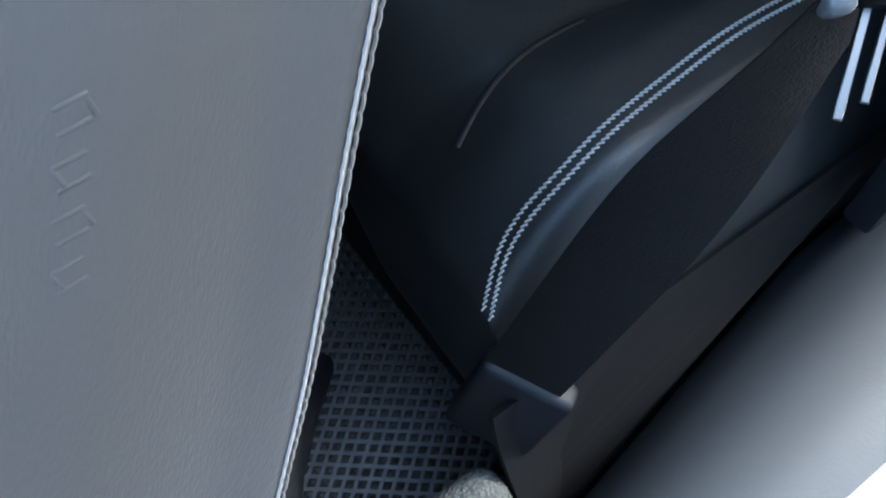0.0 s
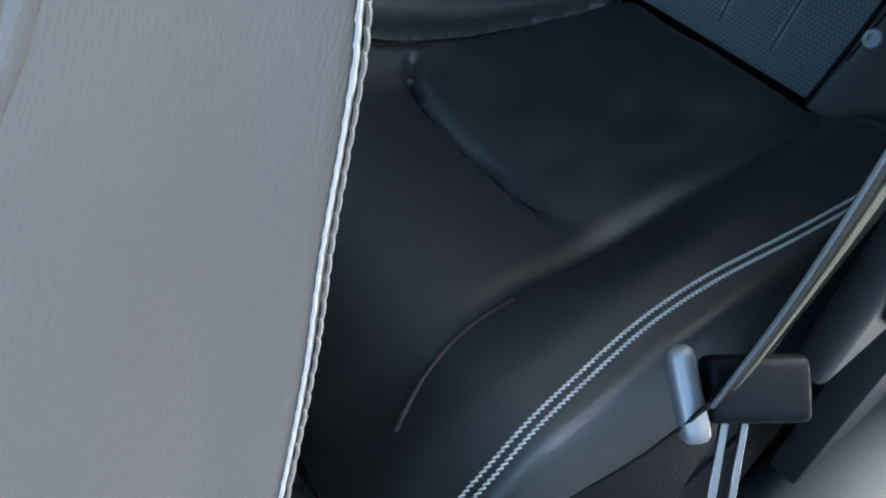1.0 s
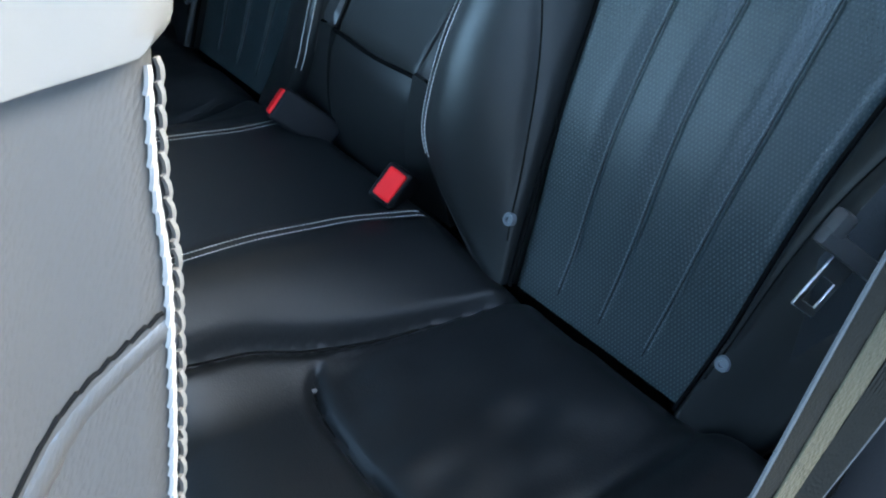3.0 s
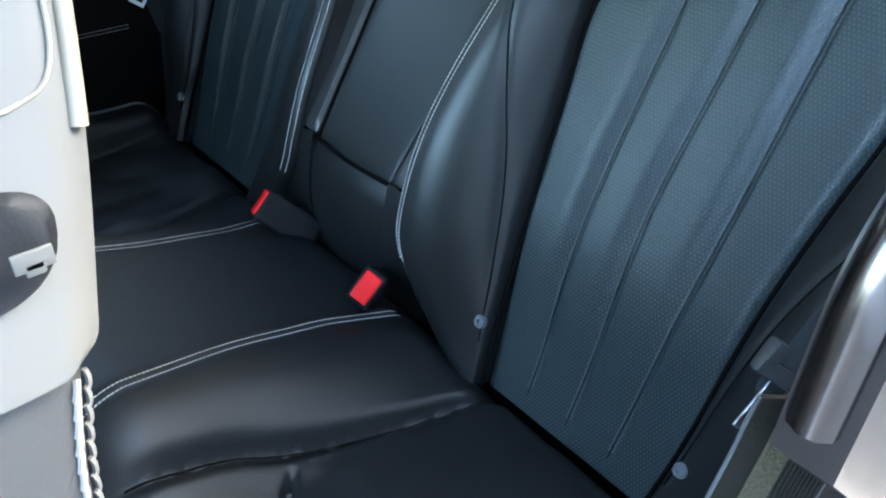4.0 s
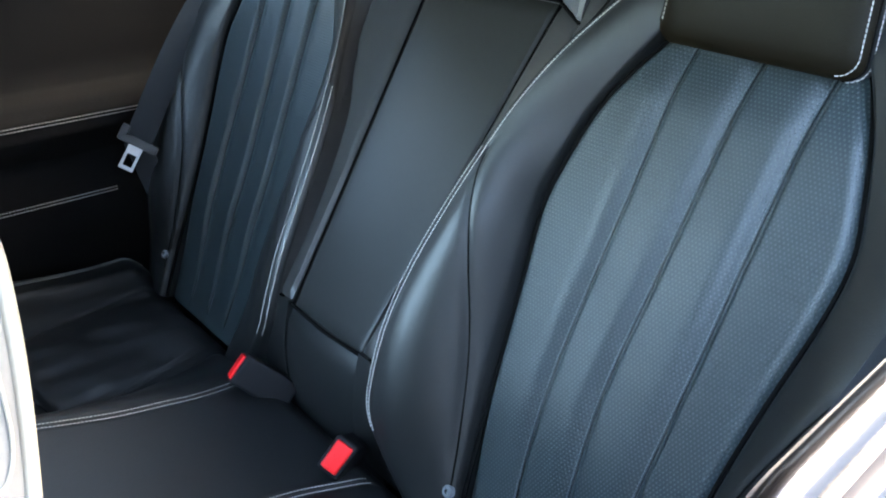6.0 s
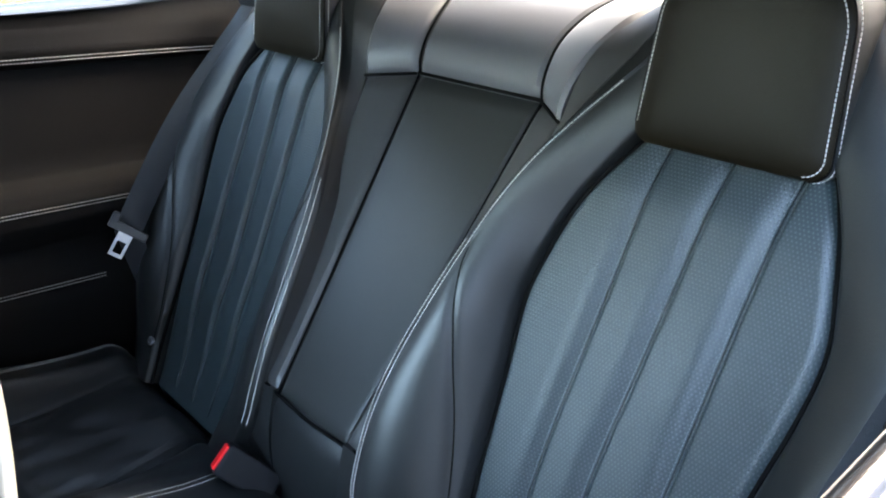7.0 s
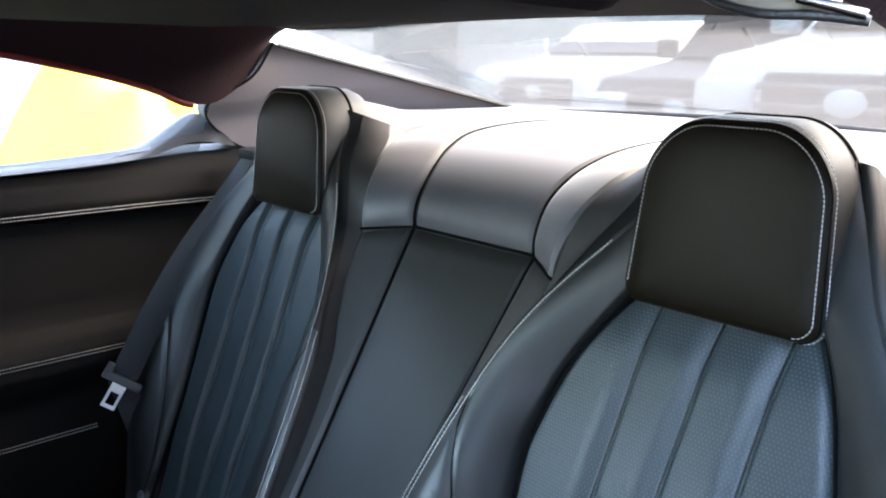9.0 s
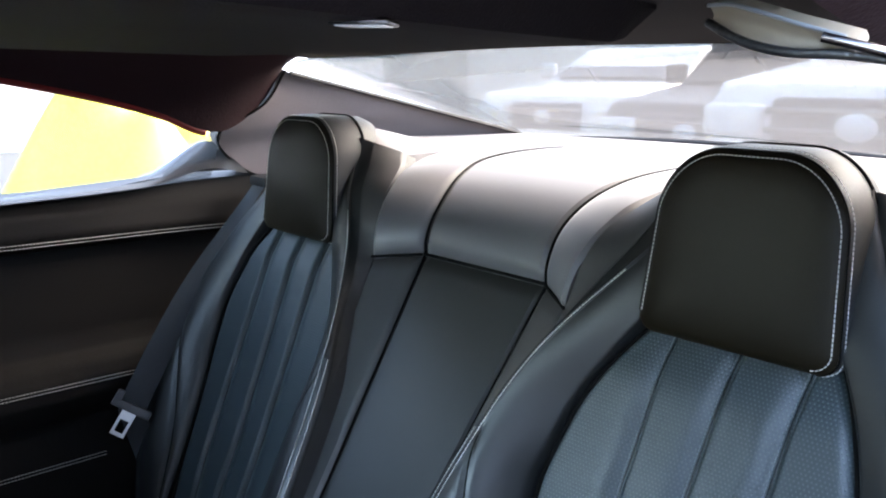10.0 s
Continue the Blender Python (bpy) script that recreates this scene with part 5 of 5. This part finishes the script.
def vehicle(x, y, paint, label, width=1.85, hood=1.0, roof=1.75, length=4.8, grille=0.8, turn=0.0):
    """A parked vehicle with its front towards -y, built at its own origin on the ground."""
    ob = thing("parked_vehicle", label, "car", "parked vehicles")
    w = width / 2

    def side_line(bm, prof, x0, x1, inset):
        """A body between two flanks from a side outline of (y, z), narrower by inset at its top."""
        zlo, zhi = min(p[1] for p in prof), max(p[1] for p in prof)
        ins = [inset * ((p[1] - zlo) / (zhi - zlo)) ** 2 for p in prof]
        a = [bm.verts.new((x0 + d, p[0], p[1])) for p, d in zip(prof, ins)]
        b = [bm.verts.new((x1 - d, p[0], p[1])) for p, d in zip(prof, ins)]
        n = len(prof)
        for i in range(n):
            j = (i + 1) % n
            bm.faces.new((a[i], a[j], b[j], b[i]))
        bm.faces.new(a[::-1])
        bm.faces.new(b)
        bmesh.ops.recalc_face_normals(bm, faces=bm.faces[:])
        bmesh.ops.bevel(bm, geom=bm.edges[:], offset=0.05, segments=3, affect="EDGES", profile=0.6)
        return bm
    L = length
    body = [(0.05, 0.35), (0.0, 0.55), (0.02, hood - 0.16), (0.14, hood - 0.04), (1.15, hood + 0.10), (L - 0.1, hood + 0.10), (L, hood - 0.1), (L, 0.4), (L - 0.3, 0.28), (0.3, 0.28)]
    part("body", side_line(bmesh.new(), body, -w, w, 0.08), paint, ob)
    cab = [(1.15, hood + 0.06), (1.85, roof - 0.05), (2.1, roof), (L - 0.9, roof), (L - 0.4, hood + 0.06)]
    part("cabin", side_line(bmesh.new(), cab, -w + 0.07, w - 0.07, 0.16), paint, ob)
    h0, h1 = hood + 0.14, roof - 0.12
    wind = sheet(lambda i, j: Vector(((i * 2 - 1) * (w - 0.17 - 0.08 * j), 1.20 + 0.62 * j, h0 + (h1 - h0) * j)), 8, 6, (0, 0.03, 0.0))
    part("windscreen", wind, DARK_GLASS, ob, "dark windscreen")
    for sd in (-1, 1):
        for y0, y1 in ((1.75, 2.65), (2.75, 3.6)):
            part("side_window", block((sd * (w - 0.12) - 0.015, y0, hood + 0.16), (sd * (w - 0.12) + 0.015, y1, roof - 0.16), 0.01, 1), DARK_GLASS, ob)
        part("mirror", block((sd * (w + 0.10) - 0.10, 1.45, hood + 0.12), (sd * (w + 0.10) + 0.10, 1.55, hood + 0.30), 0.04, 3), paint, ob)
        part("headlight", block((sd * (w - 0.21) - 0.17, -0.02, hood - 0.34), (sd * (w - 0.21) + 0.17, 0.12, hood - 0.16), 0.04, 3), HEADLIGHT, ob, "clear headlight")
        for yw in (0.85, L - 0.95):
            m = Matrix.Translation((sd * (w - 0.11), yw, 0.36)) @ pose(0, 0, 0, 0, 90, 0)
            bm = bmesh.new()
            bmesh.ops.create_cone(bm, cap_ends=True, segments=28, radius1=0.36, radius2=0.36, depth=0.24)
            bmesh.ops.bevel(bm, geom=[e for e in bm.edges if abs(e.verts[0].co.z - e.verts[1].co.z) < 0.01], offset=0.04, segments=2, affect="EDGES")
            wh = part("wheel", moved(bm, m), TYRE, ob, "black tyre")
            part("rim", moved(disc((0, 0, 0.10 * sd), (0, 0, sd), 0.23, 0.03), m), STEEL, wh)
    gr = part("grille", block((-grille / 2, -0.03, hood - 0.42), (grille / 2, 0.06, hood - 0.12), 0.04, 3), GRILLE_GREY, ob, "grey grille")
    for k in range(3):
        part("slat", block((-grille / 2 - 0.02, -0.055, hood - 0.41 + 0.10 * k), (grille / 2 + 0.02, -0.02, hood - 0.37 + 0.10 * k), 0.012, 2), CHROME, gr)
    bm = bmesh.new()
    bmesh.ops.create_uvsphere(bm, u_segments=24, v_segments=12, radius=1.0)
    part("badge", moved(bm, Matrix.Translation((0, -0.06, hood - 0.26)) @ Matrix.Diagonal((0.10, 0.03, 0.07, 1))), WHITE_PAINT, gr, "plain oval badge")
    part("bumper", block((-w + 0.02, -0.10, 0.32), (w - 0.02, 0.20, hood - 0.46), 0.06, 3), paint, ob)
    part("number_plate", block((-0.26, -0.115, hood - 0.66), (0.26, -0.09, hood - 0.54), 0.006, 1), LAMP, ob, "plain pale plate")
    ob.matrix_world = pose(x, y, G, 0, 0, turn)
    return ob


vehicle(-0.72, 3.6, WHITE_PAINT, "white pickup with grey slatted grille parked behind the car", 1.7, 1.42, 2.0, 5.2, 0.86, 2)
vehicle(-4.35, 5.6, WHITE_PAINT, "white high-bonneted car parked on the pale ground", 1.85, 1.30, 1.80, 4.7, 0.8, 5)
vehicle(-2.45, 5.0, BLACK_PAINT, "black off-road car parked between the white vehicles", 1.66, 1.26, 1.95, 4.7, 0.8, 3)

# made-up yellow mound for an unclear yellow shape seen through the side window
MOUND_YELLOW = material("smooth_yellow", (0.72, 0.58, 0.015), 0.45, stain=0.35, coat=0.2)
heap = thing("yellow_mound", "smooth bright yellow mound, standing in for an unclear yellow shape", "tarpaulin", at=(-6.0, 2.3, G))


def drape(i, j):
    a, r = 2 * math.pi * i, j
    x, y = 1.1 * r * math.cos(a), 1.5 * r * math.sin(a)
    h = 1.18 * (1 - smoothstep(0.25, 1.0, r)) * (1 - 0.25 * math.sin(a * 1.0 + 0.6))
    fold = 0.10 * math.sin(5 * a + 5 * r) * r * (1 - r) * 4 + 0.06 * noise.noise(Vector((x * 1.3, y * 1.3, 2.0)))
    return Vector((x, y, max(0.004, h + fold * (h > 0.02))))


part("cover", sheet(drape, 72, 24), MOUND_YELLOW, heap)
part("hem", tube([drape(k / 60, 0.985) + Vector((0, 0, 0.006)) for k in range(60)], 0.012, 6, closed=True), MOUND_YELLOW, heap)
